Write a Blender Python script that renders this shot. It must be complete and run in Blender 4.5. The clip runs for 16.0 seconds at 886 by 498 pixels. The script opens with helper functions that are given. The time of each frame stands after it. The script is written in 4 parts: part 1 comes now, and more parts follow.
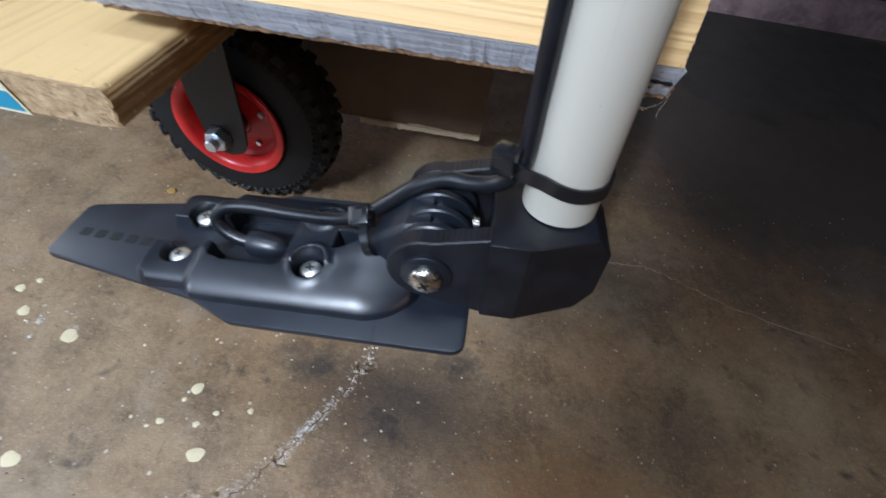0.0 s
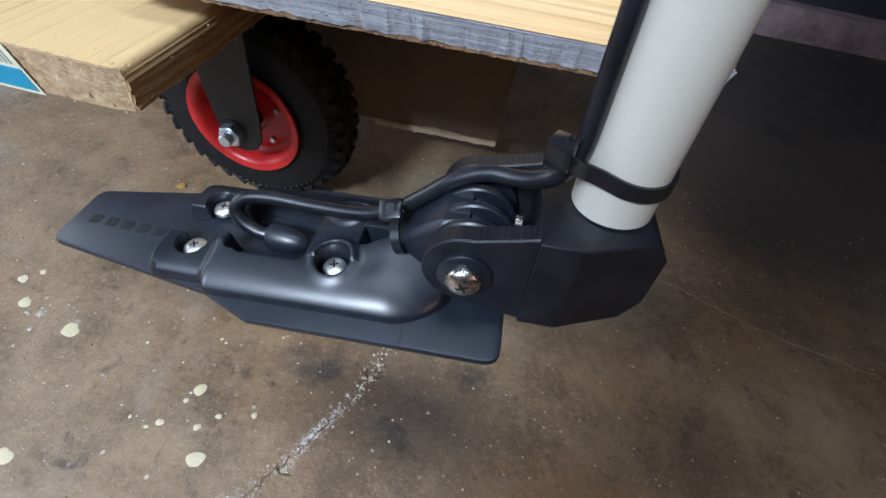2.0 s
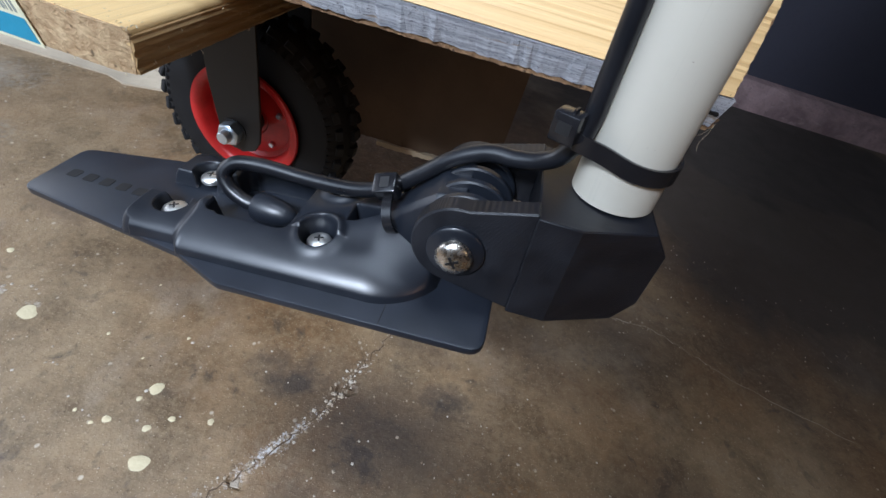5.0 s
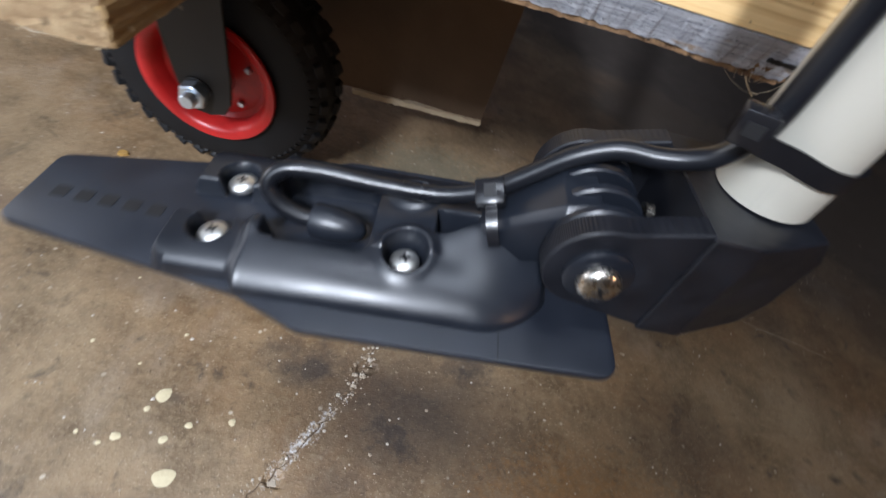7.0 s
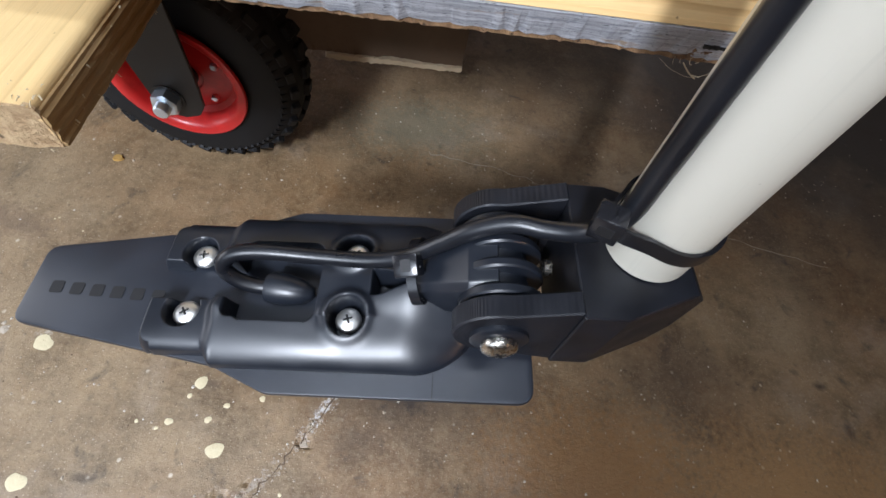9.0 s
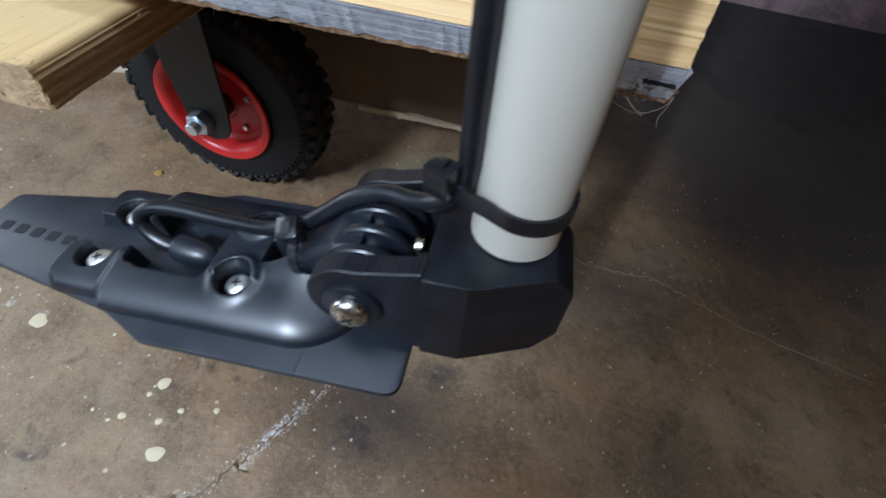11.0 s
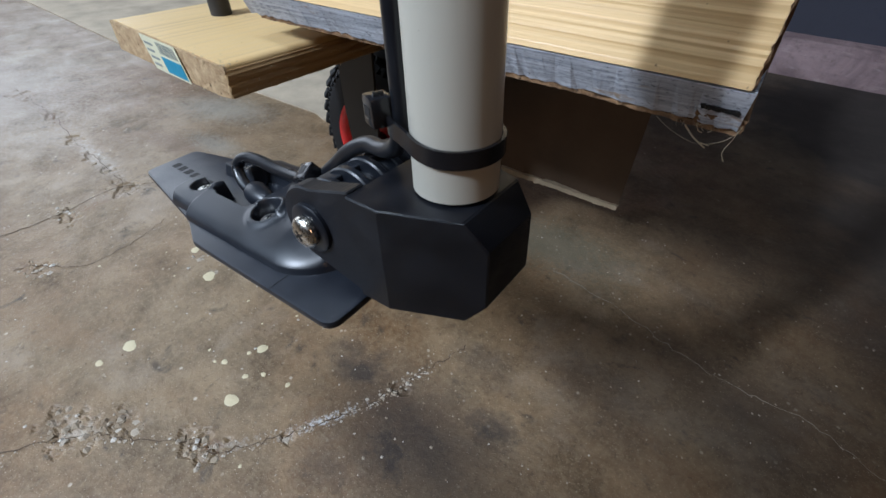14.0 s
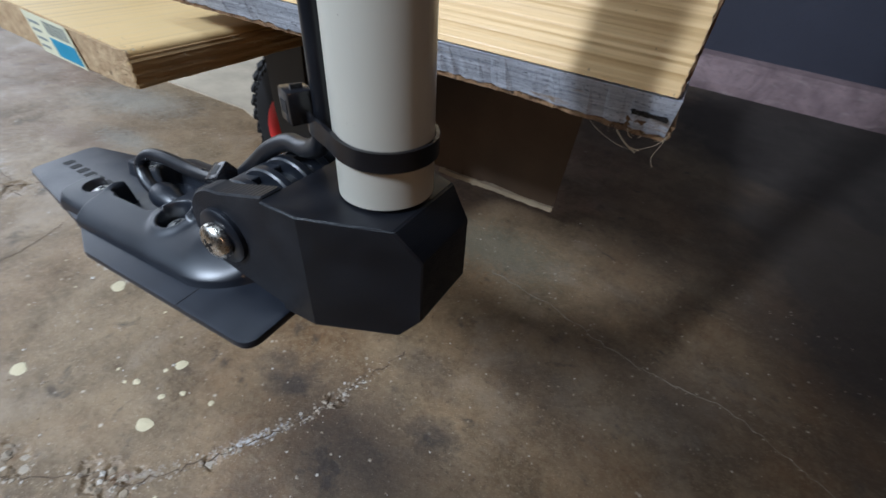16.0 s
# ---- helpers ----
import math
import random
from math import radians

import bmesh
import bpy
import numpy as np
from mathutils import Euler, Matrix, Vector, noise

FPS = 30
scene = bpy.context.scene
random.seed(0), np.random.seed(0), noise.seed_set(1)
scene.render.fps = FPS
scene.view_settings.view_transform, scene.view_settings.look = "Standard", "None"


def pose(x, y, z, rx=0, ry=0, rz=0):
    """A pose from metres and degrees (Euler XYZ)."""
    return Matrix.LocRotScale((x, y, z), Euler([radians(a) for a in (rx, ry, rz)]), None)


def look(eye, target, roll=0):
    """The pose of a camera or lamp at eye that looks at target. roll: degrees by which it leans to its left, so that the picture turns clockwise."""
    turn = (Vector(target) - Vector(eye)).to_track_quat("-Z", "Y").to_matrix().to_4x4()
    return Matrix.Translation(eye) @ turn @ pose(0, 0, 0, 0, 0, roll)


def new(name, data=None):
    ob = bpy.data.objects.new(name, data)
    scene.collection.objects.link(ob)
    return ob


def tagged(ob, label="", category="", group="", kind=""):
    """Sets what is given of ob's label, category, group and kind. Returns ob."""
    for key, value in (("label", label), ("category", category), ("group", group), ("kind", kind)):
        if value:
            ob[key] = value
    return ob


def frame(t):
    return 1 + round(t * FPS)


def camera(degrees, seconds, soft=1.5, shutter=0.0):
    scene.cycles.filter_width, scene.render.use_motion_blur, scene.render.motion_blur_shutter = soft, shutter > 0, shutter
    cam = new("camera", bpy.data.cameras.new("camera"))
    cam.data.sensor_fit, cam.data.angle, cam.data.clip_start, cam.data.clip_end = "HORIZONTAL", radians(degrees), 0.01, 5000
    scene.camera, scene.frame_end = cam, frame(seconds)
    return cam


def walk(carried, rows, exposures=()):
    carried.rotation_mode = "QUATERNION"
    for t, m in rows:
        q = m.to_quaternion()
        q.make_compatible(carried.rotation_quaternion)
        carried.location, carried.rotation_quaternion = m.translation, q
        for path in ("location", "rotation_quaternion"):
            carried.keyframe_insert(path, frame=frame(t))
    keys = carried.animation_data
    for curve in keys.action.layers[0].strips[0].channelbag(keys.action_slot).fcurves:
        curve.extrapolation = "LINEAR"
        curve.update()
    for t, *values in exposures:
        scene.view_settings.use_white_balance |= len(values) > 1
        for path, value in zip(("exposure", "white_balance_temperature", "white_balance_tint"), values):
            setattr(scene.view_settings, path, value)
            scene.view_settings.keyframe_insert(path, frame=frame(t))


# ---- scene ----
cam = camera(90.9, 16.0, 1.5, 0.8)
PATH = [
    (0, (0.007, 0.021, 0.495), (-0.037, 1.323, -1.022), 11.5),
    (0.5, (-0.004, 0.015, 0.508), (-0.068, 1.324, -1.003), 10.8),
    (1, (-0.001, 0.025, 0.48), (-0.072, 1.333, -1.031), 11.5),
    (1.5, (-0.006, 0.018, 0.475), (-0.078, 1.335, -1.028), 12.7),
    (2, (-0.008, 0.025, 0.478), (-0.07, 1.355, -1.015), 13.0),
    (2.5, (-0.009, 0.026, 0.482), (-0.066, 1.361, -1.006), 13.3),
    (3, (0.013, -0.004, 0.475), (-0.028, 1.37, -0.979), 16.1),
    (3.5, (0.007, 0.008, 0.483), (-0.057, 1.444, -0.908), 17.9),
    (4, (0.003, 0.025, 0.471), (-0.048, 1.471, -0.911), 18.6),
    (4.2, (0.001, 0.017, 0.455), (-0.061, 1.495, -0.891), 19.3),
    (6.3, (-0.004, 0.006, 0.45), (-0.074, 1.476, -0.904), 17.8),
    (6.5, (-0.019, 0.002, 0.437), (-0.042, 1.464, -0.928), 19.3),
    (7, (-0.071, 0.043, 0.438), (0.154, 1.359, -1.052), 23.1),
    (7.5, (-0.073, 0.082, 0.47), (0.213, 1.236, -1.139), 22.5),
    (8, (-0.061, 0.081, 0.497), (0.16, 1.087, -1.218), 18.1),
    (8.2, (-0.055, 0.085, 0.507), (0.155, 1.067, -1.223), 17.9),
    (10.3, (-0.028, 0.058, 0.483), (0.012, 1.184, -1.17), 15.4),
    (10.5, (-0.011, 0.049, 0.487), (-0.06, 1.232, -1.125), 14.3),
    (11, (0.033, 0.06, 0.485), (-0.06, 1.308, -1.075), 12.7),
    (11.5, (0.04, 0.069, 0.527), (-0.11, 1.335, -1.014), 8.9),
    (12, (0.053, 0.049, 0.507), (-0.142, 1.327, -1.019), 8.8),
    (12.5, (0.093, 0.041, 0.477), (-0.361, 1.316, -0.995), 6.7),
    (12.9, (0.126, 0.048, 0.478), (-0.568, 1.286, -0.932), 3.5),
    (13, (0.127, 0.047, 0.474), (-0.64, 1.266, -0.913), 2.3),
    (13.5, (0.127, 0.057, 0.466), (-0.769, 1.237, -0.877), 1.3),
    (14, (0.134, 0.06, 0.46), (-0.777, 1.225, -0.886), 1.8),
    (14.5, (0.13, 0.046, 0.452), (-0.757, 1.234, -0.89), 3.3),
    (15, (0.131, 0.064, 0.448), (-0.723, 1.287, -0.884), 3.6),
    (15.5, (0.138, 0.074, 0.449), (-0.677, 1.324, -0.882), 4.6),
    (16, (0.13, 0.071, 0.454), (-0.565, 1.398, -0.873), 8.0),
]
walk(cam, [(t, look(eye, target, roll)) for t, eye, target, roll in PATH], [
    (0, 0.28, 6050, 14), (1.0, 0.20, 6000, 14), (2.5, 0.30, 5950, 14), (4.2, 0.28, 6050, 14), (6.5, 0.34, 6400, 15), (7.5, 0.47, 6600, 16), (8.2, 0.47, 6600, 16),
    (10.3, 0.38, 6300, 14), (11, 0.17, 5900, 12), (11.6, 0.14, 5600, 10), (12, 0.10, 5800, 11), (13, 0.02, 6150, 12), (14.5, -0.03, 6050, 12), (16, 0.02, 6000, 12),
])

# ---- world and light ----
world = bpy.data.worlds.new("world")
scene.world = world
world.use_nodes = True
wbg = world.node_tree.nodes["Background"]
wbg.inputs[0].default_value = (0.55, 0.62, 0.75, 1)
wbg.inputs[1].default_value = 0.02


def area_lamp(name, m, size_x, size_y, watts, colour):
    data = bpy.data.lights.new(name, "AREA")
    data.shape, data.size, data.size_y, data.energy, data.color = "RECTANGLE", size_x, size_y, watts, colour
    ob = new(name, data)
    ob.matrix_world = m
    return ob


area_lamp("door_daylight", look((-3.20, 0.25, 0.95), (-2.20, 0.26, 0.84)), 1.9, 1.2, 25, (0.86, 0.93, 1.0))
area_lamp("window_daylight", look((-0.83, -1.90, 2.30), (-0.10, 0.25, 0.15)), 0.16, 0.60, 108, (0.80, 0.90, 1.0))
# bluish front fill, added inside the unseen south opening
area_lamp("front_sky_fill", look((-1.03, -0.93, 1.40), (-0.70, 0.30, 0.90)), 1.2, 1.3, 12, (0.68, 0.84, 1.0))
# unseen overhead strip, added for bracket highlights and soft fill
area_lamp("overhead_fill", look((-0.35, -0.05, 2.40), (-0.35, -0.05, 0.0)), 1.5, 0.16, 14, (0.76, 0.88, 1.0))
# added warm fill for the near right floor, without a fixture
area_lamp("warm_fill", look((1.05, -0.60, 0.95), (0.55, 0.05, 0.0)), 0.20, 0.20, 1.3, (1.0, 0.62, 0.36))

# ---- materials ----


def material(name, rough=0.5, metal=0.0, colour=(0.5, 0.5, 0.5), spec=0.5):
    m = bpy.data.materials.new(name)
    m.use_nodes = True
    b = m.node_tree.nodes["Principled BSDF"]
    b.inputs["Base Color"].default_value = (*colour, 1)
    b.inputs["Roughness"].default_value = rough
    b.inputs["Metallic"].default_value = metal
    b.inputs["Specular IOR Level"].default_value = spec
    return m, m.node_tree.nodes, m.node_tree.links, b


def coords(n, l, scale=(1, 1, 1), rot=(0, 0, 0), loc=(0, 0, 0), kind="Object"):
    tc, mp = n.new("ShaderNodeTexCoord"), n.new("ShaderNodeMapping")
    mp.inputs["Scale"].default_value, mp.inputs["Rotation"].default_value, mp.inputs["Location"].default_value = scale, rot, loc
    l.new(tc.outputs[kind], mp.inputs["Vector"])
    return mp.outputs["Vector"]


def noise_tex(n, l, vec, scale, detail=4, rough=0.55, dist=0.0):
    t = n.new("ShaderNodeTexNoise")
    t.inputs["Scale"].default_value, t.inputs["Detail"].default_value = scale, detail
    t.inputs["Roughness"].default_value, t.inputs["Distortion"].default_value = rough, dist
    l.new(vec, t.inputs["Vector"])
    return t.outputs["Fac"]


def ramp(n, l, fac, stops):
    r = n.new("ShaderNodeValToRGB")
    e = r.color_ramp.elements
    while len(e) < len(stops):
        e.new(0.5)
    for k, (p, c) in zip(e, stops):
        k.position, k.color = p, (c, c, c, 1) if isinstance(c, (int, float)) else (*c, 1)
    l.new(fac, r.inputs[0])
    return r.outputs[0]


def mix(n, l, fac, a, b, mode="MIX"):
    x = n.new("ShaderNodeMix")
    x.data_type, x.blend_type = "RGBA", mode
    for sock, val in ((x.inputs[0], fac), (x.inputs[6], a), (x.inputs[7], b)):
        if hasattr(val, "is_output"):
            l.new(val, sock)
        elif isinstance(val, tuple):
            sock.default_value = (*val, 1)
        else:
            sock.default_value = val
    return x.outputs[2]


def bump(n, l, height, strength, dist, normal=None):
    k = n.new("ShaderNodeBump")
    k.inputs["Strength"].default_value, k.inputs["Distance"].default_value = strength, dist
    l.new(height, k.inputs["Height"])
    if normal is not None:
        l.new(normal, k.inputs["Normal"])
    return k.outputs["Normal"]


def plastic(name, colour, rough, grain=900, strength=0.12, spec=0.5, vary=0.22):
    m, n, l, b = material(name, rough, 0, colour, spec)
    v = coords(n, l)
    f = noise_tex(n, l, v, grain, 3)
    big = noise_tex(n, l, v, 35, 4)
    l.new(mix(n, l, ramp(n, l, big, [(0.3, 0.0), (0.75, 1.0)]), tuple(c * (1 - vary) for c in colour), tuple(c * (1 + vary) + 0.002 for c in colour)), b.inputs["Base Color"])
    l.new(ramp(n, l, big, [(0.25, rough - 0.06), (0.75, rough + 0.1)]), b.inputs["Roughness"])
    l.new(bump(n, l, f, strength, 0.0003), b.inputs["Normal"])
    return m


def printed(name, colour, rough):
    """Layered printed plastic: fine ridges along the part's z, a few scars."""
    m, n, l, b = material(name, rough, 0, colour, 0.40)
    v = coords(n, l)
    w = n.new("ShaderNodeTexWave")
    w.wave_type, w.bands_direction = "BANDS", "Z"
    w.inputs["Scale"].default_value, w.inputs["Distortion"].default_value = 520, 0.3
    l.new(v, w.inputs["Vector"])
    big = noise_tex(n, l, v, 60, 5)
    scar = noise_tex(n, l, coords(n, l, (60, 60, 900)), 1.0, 3)
    dust = noise_tex(n, l, v, 1500, 2)
    col = mix(n, l, ramp(n, l, big, [(0.35, 0.0), (0.7, 1.0)]), tuple(c * 0.75 for c in colour), tuple(c * 1.3 for c in colour))
    col = mix(n, l, ramp(n, l, scar, [(0.68, 0.0), (0.78, 0.30)]), col, (0.045, 0.045, 0.050))
    col = mix(n, l, ramp(n, l, dust, [(0.74, 0.0), (0.80, 0.35)]), col, (0.2, 0.19, 0.18))
    l.new(col, b.inputs["Base Color"])
    l.new(ramp(n, l, big, [(0.3, rough - 0.08), (0.7, rough + 0.12)]), b.inputs["Roughness"])
    l.new(bump(n, l, scar, 0.1, 0.0003, bump(n, l, w.outputs["Fac"], 0.45, 0.00025)), b.inputs["Normal"])
    return m


def math_node(n, l, op, a, c, d=None):
    k = n.new("ShaderNodeMath")
    k.operation = op
    for sock, val in zip(k.inputs, (a, c, d)):
        if val is None:
            continue
        if hasattr(val, "is_output"):
            l.new(val, sock)
        else:
            sock.default_value = val
    return k.outputs[0]


def pine(name, along, across, light, dark, spacing, rough=0.55, bend=1.0, spread=0.0):
    """Pine boards; along, across: the axes of the grain and of its lines (0 x, 1 y, 2 z); spacing: metres between lines; spread: how fast the lines grow apart across the board."""
    m, n, l, b = material(name, rough)
    v = coords(n, l)
    slow = [9.0, 9.0, 9.0]
    slow[along] = 1.6
    sep = n.new("ShaderNodeSeparateXYZ")
    l.new(v, sep.inputs[0])
    c = sep.outputs[across]
    wander = noise_tex(n, l, coords(n, l, tuple(slow)), 1.0, 2, 0.5)
    only = [0.0, 0.0, 0.0]
    only[across] = 0.33 / spacing
    uneven = noise_tex(n, l, coords(n, l, tuple(only)), 1.0, 1)
    quick = [260.0, 260.0, 260.0]
    quick[along] = 14.0
    fray = noise_tex(n, l, coords(n, l, tuple(quick)), 1.0, 3, 0.6)
    curved = math_node(n, l, "MULTIPLY", c, math_node(n, l, "MULTIPLY_ADD", c, spread, 1.0 / spacing))
    phase = math_node(n, l, "MULTIPLY_ADD", wander, 2.2 * bend, curved)
    phase = math_node(n, l, "MULTIPLY_ADD", uneven, 2.4, phase)
    phase = math_node(n, l, "MULTIPLY_ADD", fray, 0.22, phase)
    saw = math_node(n, l, "FRACT", phase, None)
    late = ramp(n, l, saw, [(0.0, 0.04), (0.45, 0.07), (0.76, 0.30), (0.92, 1.0), (0.965, 0.9), (1.0, 0.04)])
    patch = noise_tex(n, l, coords(n, l, tuple(2.2 * q for q in slow)), 1.0, 3)
    amount = math_node(n, l, "MULTIPLY", late, ramp(n, l, patch, [(0.34, 0.10), (0.72, 0.75)]))
    fine = noise_tex(n, l, coords(n, l, tuple(1300 if i != along else 30 for i in range(3))), 1.0, 4, 0.6)
    blotch = noise_tex(n, l, v, 14, 5)
    col = mix(n, l, amount, light, dark)
    col = mix(n, l, ramp(n, l, fine, [(0.42, 0.0), (0.75, 0.35)]), col, tuple(q * 0.68 for q in light))
    col = mix(n, l, ramp(n, l, blotch, [(0.48, 0.0), (0.8, 0.35)]), col, tuple(q * 0.78 for q in light))
    specks = noise_tex(n, l, coords(n, l, (1, 1, 1), loc=(4, 2, 1)), 190, 2)
    col = mix(n, l, ramp(n, l, specks, [(0.74, 0.0), (0.79, 0.8)]), col, (0.16, 0.085, 0.035))
    l.new(col, b.inputs["Base Color"])
    l.new(ramp(n, l, late, [(0.0, rough + 0.05), (1.0, rough - 0.12)]), b.inputs["Roughness"])
    l.new(bump(n, l, late, 0.12, 0.0006, bump(n, l, fine, 0.35, 0.0005)), b.inputs["Normal"])
    return m


def rough_wood(name, a, c, scale=90):
    """Torn or sawn end grain."""
    m, n, l, b = material(name, 0.85)
    v = coords(n, l)
    f = noise_tex(n, l, v, scale, 8, 0.7)
    g = noise_tex(n, l, v, scale * 7, 5, 0.7)
    pit = noise_tex(n, l, v, scale * 1.7, 2)
    col = mix(n, l, ramp(n, l, f, [(0.32, 0.0), (0.68, 1.0)]), a, c)
    col = mix(n, l, ramp(n, l, pit, [(0.66, 0.0), (0.74, 0.85)]), col, tuple(x * 0.18 for x in a))
    col = mix(n, l, ramp(n, l, g, [(0.6, 0.0), (0.75, 0.7)]), col, tuple(min(1, x * 1.5) for x in c))
    l.new(col, b.inputs["Base Color"])
    l.new(bump(n, l, f, 0.9, 0.004, bump(n, l, g, 0.6, 0.001)), b.inputs["Normal"])
    return m


def pvc():
    """Smooth off-white pipe with faint scuffs and dust along its length."""
    m, n, l, b = material("white_pvc", 0.34, 0, (0.53, 0.50, 0.425))
    v = coords(n, l)
    scuff = noise_tex(n, l, coords(n, l, (500, 500, 14)), 1.0, 4, 0.6)
    speck = noise_tex(n, l, v, 700, 2)
    col = mix(n, l, ramp(n, l, scuff, [(0.60, 0.0), (0.75, 0.35)]), (0.53, 0.50, 0.425), (0.43, 0.41, 0.35))
    col = mix(n, l, ramp(n, l, speck, [(0.76, 0.0), (0.80, 0.6)]), col, (0.25, 0.21, 0.17))
    l.new(col, b.inputs["Base Color"])
    l.new(bump(n, l, scuff, 0.04, 0.0003), b.inputs["Normal"])
    return m


BLACK = plastic("black_moulded_plastic", (0.0085, 0.0110, 0.0165), 0.35, 1400, 0.08, 0.6)
PLATE = plastic("black_satin_plastic", (0.0115, 0.0148, 0.0225), 0.40, 1700, 0.16, 0.55)
RUBBER_CABLE = plastic("black_cable_jacket", (0.007, 0.008, 0.011), 0.30, 800, 0.06)
TIE = plastic("black_nylon", (0.010, 0.010, 0.012), 0.20, 700, 0.05)
PRINT = printed("black_printed_plastic", (0.0078, 0.0087, 0.0122), 0.40)
BAR = plastic("engraved_black", (0.006, 0.006, 0.007), 0.6)
PVC = pvc()
TYRE = plastic("black_tyre_rubber", (0.008, 0.008, 0.009), 0.62, 500, 0.4, 0.3)
FORK = plastic("grey_painted_steel", (0.020, 0.018, 0.017), 0.5, 400, 0.1)
PINE_X = pine("pine_board_face", 0, 2, (0.74, 0.50, 0.235), (0.50, 0.265, 0.088), 0.0085, 0.5, 0.8, 450.0)
PINE_Y = pine("pine_plank_face", 1, 0, (0.72, 0.51, 0.245), (0.36, 0.20, 0.075), 0.0105, 0.5, 0.8)
END = rough_wood("torn_end_grain", (0.36, 0.22, 0.11), (0.62, 0.45, 0.26), 130)
DARK_END = rough_wood("brown_torn_wood", (0.10, 0.05, 0.025), (0.34, 0.20, 0.10))


def metal_mat(name, colour, rough):
    m, n, l, b = material(name, rough, 1.0, colour)
    v = coords(n, l)
    f = noise_tex(n, l, v, 600, 4)
    l.new(ramp(n, l, f, [(0.3, rough - 0.06), (0.7, rough + 0.12)]), b.inputs["Roughness"])
    l.new(bump(n, l, f, 0.15, 0.0003), b.inputs["Normal"])
    return m


CHROME = metal_mat("bright_screw_steel", (0.88, 0.87, 0.84), 0.36)
STAINLESS = metal_mat("stainless_bolt_steel", (0.62, 0.58, 0.52), 0.24)
ZINC = metal_mat("blue_zinc_steel", (0.74, 0.83, 0.93), 0.34)


def red_paint():
    m, n, l, b = material("red_gloss_paint", 0.32, 0, (0.55, 0.02, 0.018))
    v = coords(n, l)
    f = noise_tex(n, l, v, 45, 6, 0.65)
    l.new(mix(n, l, ramp(n, l, f, [(0.45, 0.0), (0.8, 0.7)]), (0.58, 0.022, 0.02), (0.30, 0.012, 0.012)), b.inputs["Base Color"])
    l.new(bump(n, l, noise_tex(n, l, v, 220, 3), 0.08, 0.001), b.inputs["Normal"])
    return m


RED = red_paint()


def grey_paint():
    """Worn grey-blue paint on plywood with bare streaks."""
    m, n, l, b = material("worn_grey_paint", 0.6)
    f = noise_tex(n, l, coords(n, l, (14, 420, 420)), 1.0, 6, 0.7)
    g = noise_tex(n, l, coords(n, l, (320, 900, 900)), 1.0, 5, 0.7)
    wide = noise_tex(n, l, coords(n, l, (9, 60, 60)), 1.0, 4, 0.6)
    col = mix(n, l, ramp(n, l, f, [(0.38, 0.0), (0.60, 1.0)]), (0.27, 0.285, 0.33), (0.62, 0.64, 0.68))
    col = mix(n, l, ramp(n, l, wide, [(0.45, 0.0), (0.70, 0.7)]), col, (0.34, 0.35, 0.39))
    col = mix(n, l, ramp(n, l, g, [(0.57, 0.0), (0.64, 0.9)]), col, (0.085, 0.085, 0.10))
    col = mix(n, l, ramp(n, l, noise_tex(n, l, coords(n, l, (25, 160, 160)), 1.0, 4), [(0.62, 0.0), (0.70, 0.8)]), col, (0.30, 0.20, 0.11))
    l.new(col, b.inputs["Base Color"])
    l.new(bump(n, l, g, 0.6, 0.0015), b.inputs["Normal"])
    return m


GREY = grey_paint()


def cardboard(name, base):
    m, n, l, b = material(name, 0.85)
    v = coords(n, l)
    f = noise_tex(n, l, v, 9, 5)
    g = noise_tex(n, l, v, 160, 4)
    col = mix(n, l, ramp(n, l, f, [(0.35, 0.0), (0.7, 1.0)]), tuple(c * 0.65 for c in base), base)
    col = mix(n, l, ramp(n, l, g, [(0.55, 0.0), (0.75, 0.5)]), col, tuple(c * 0.7 for c in base))
    l.new(col, b.inputs["Base Color"])
    l.new(bump(n, l, g, 0.25, 0.001), b.inputs["Normal"])
    return m


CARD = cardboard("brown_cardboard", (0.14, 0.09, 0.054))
CARD_EDGE = cardboard("torn_cardboard_edge", (0.62, 0.50, 0.34))


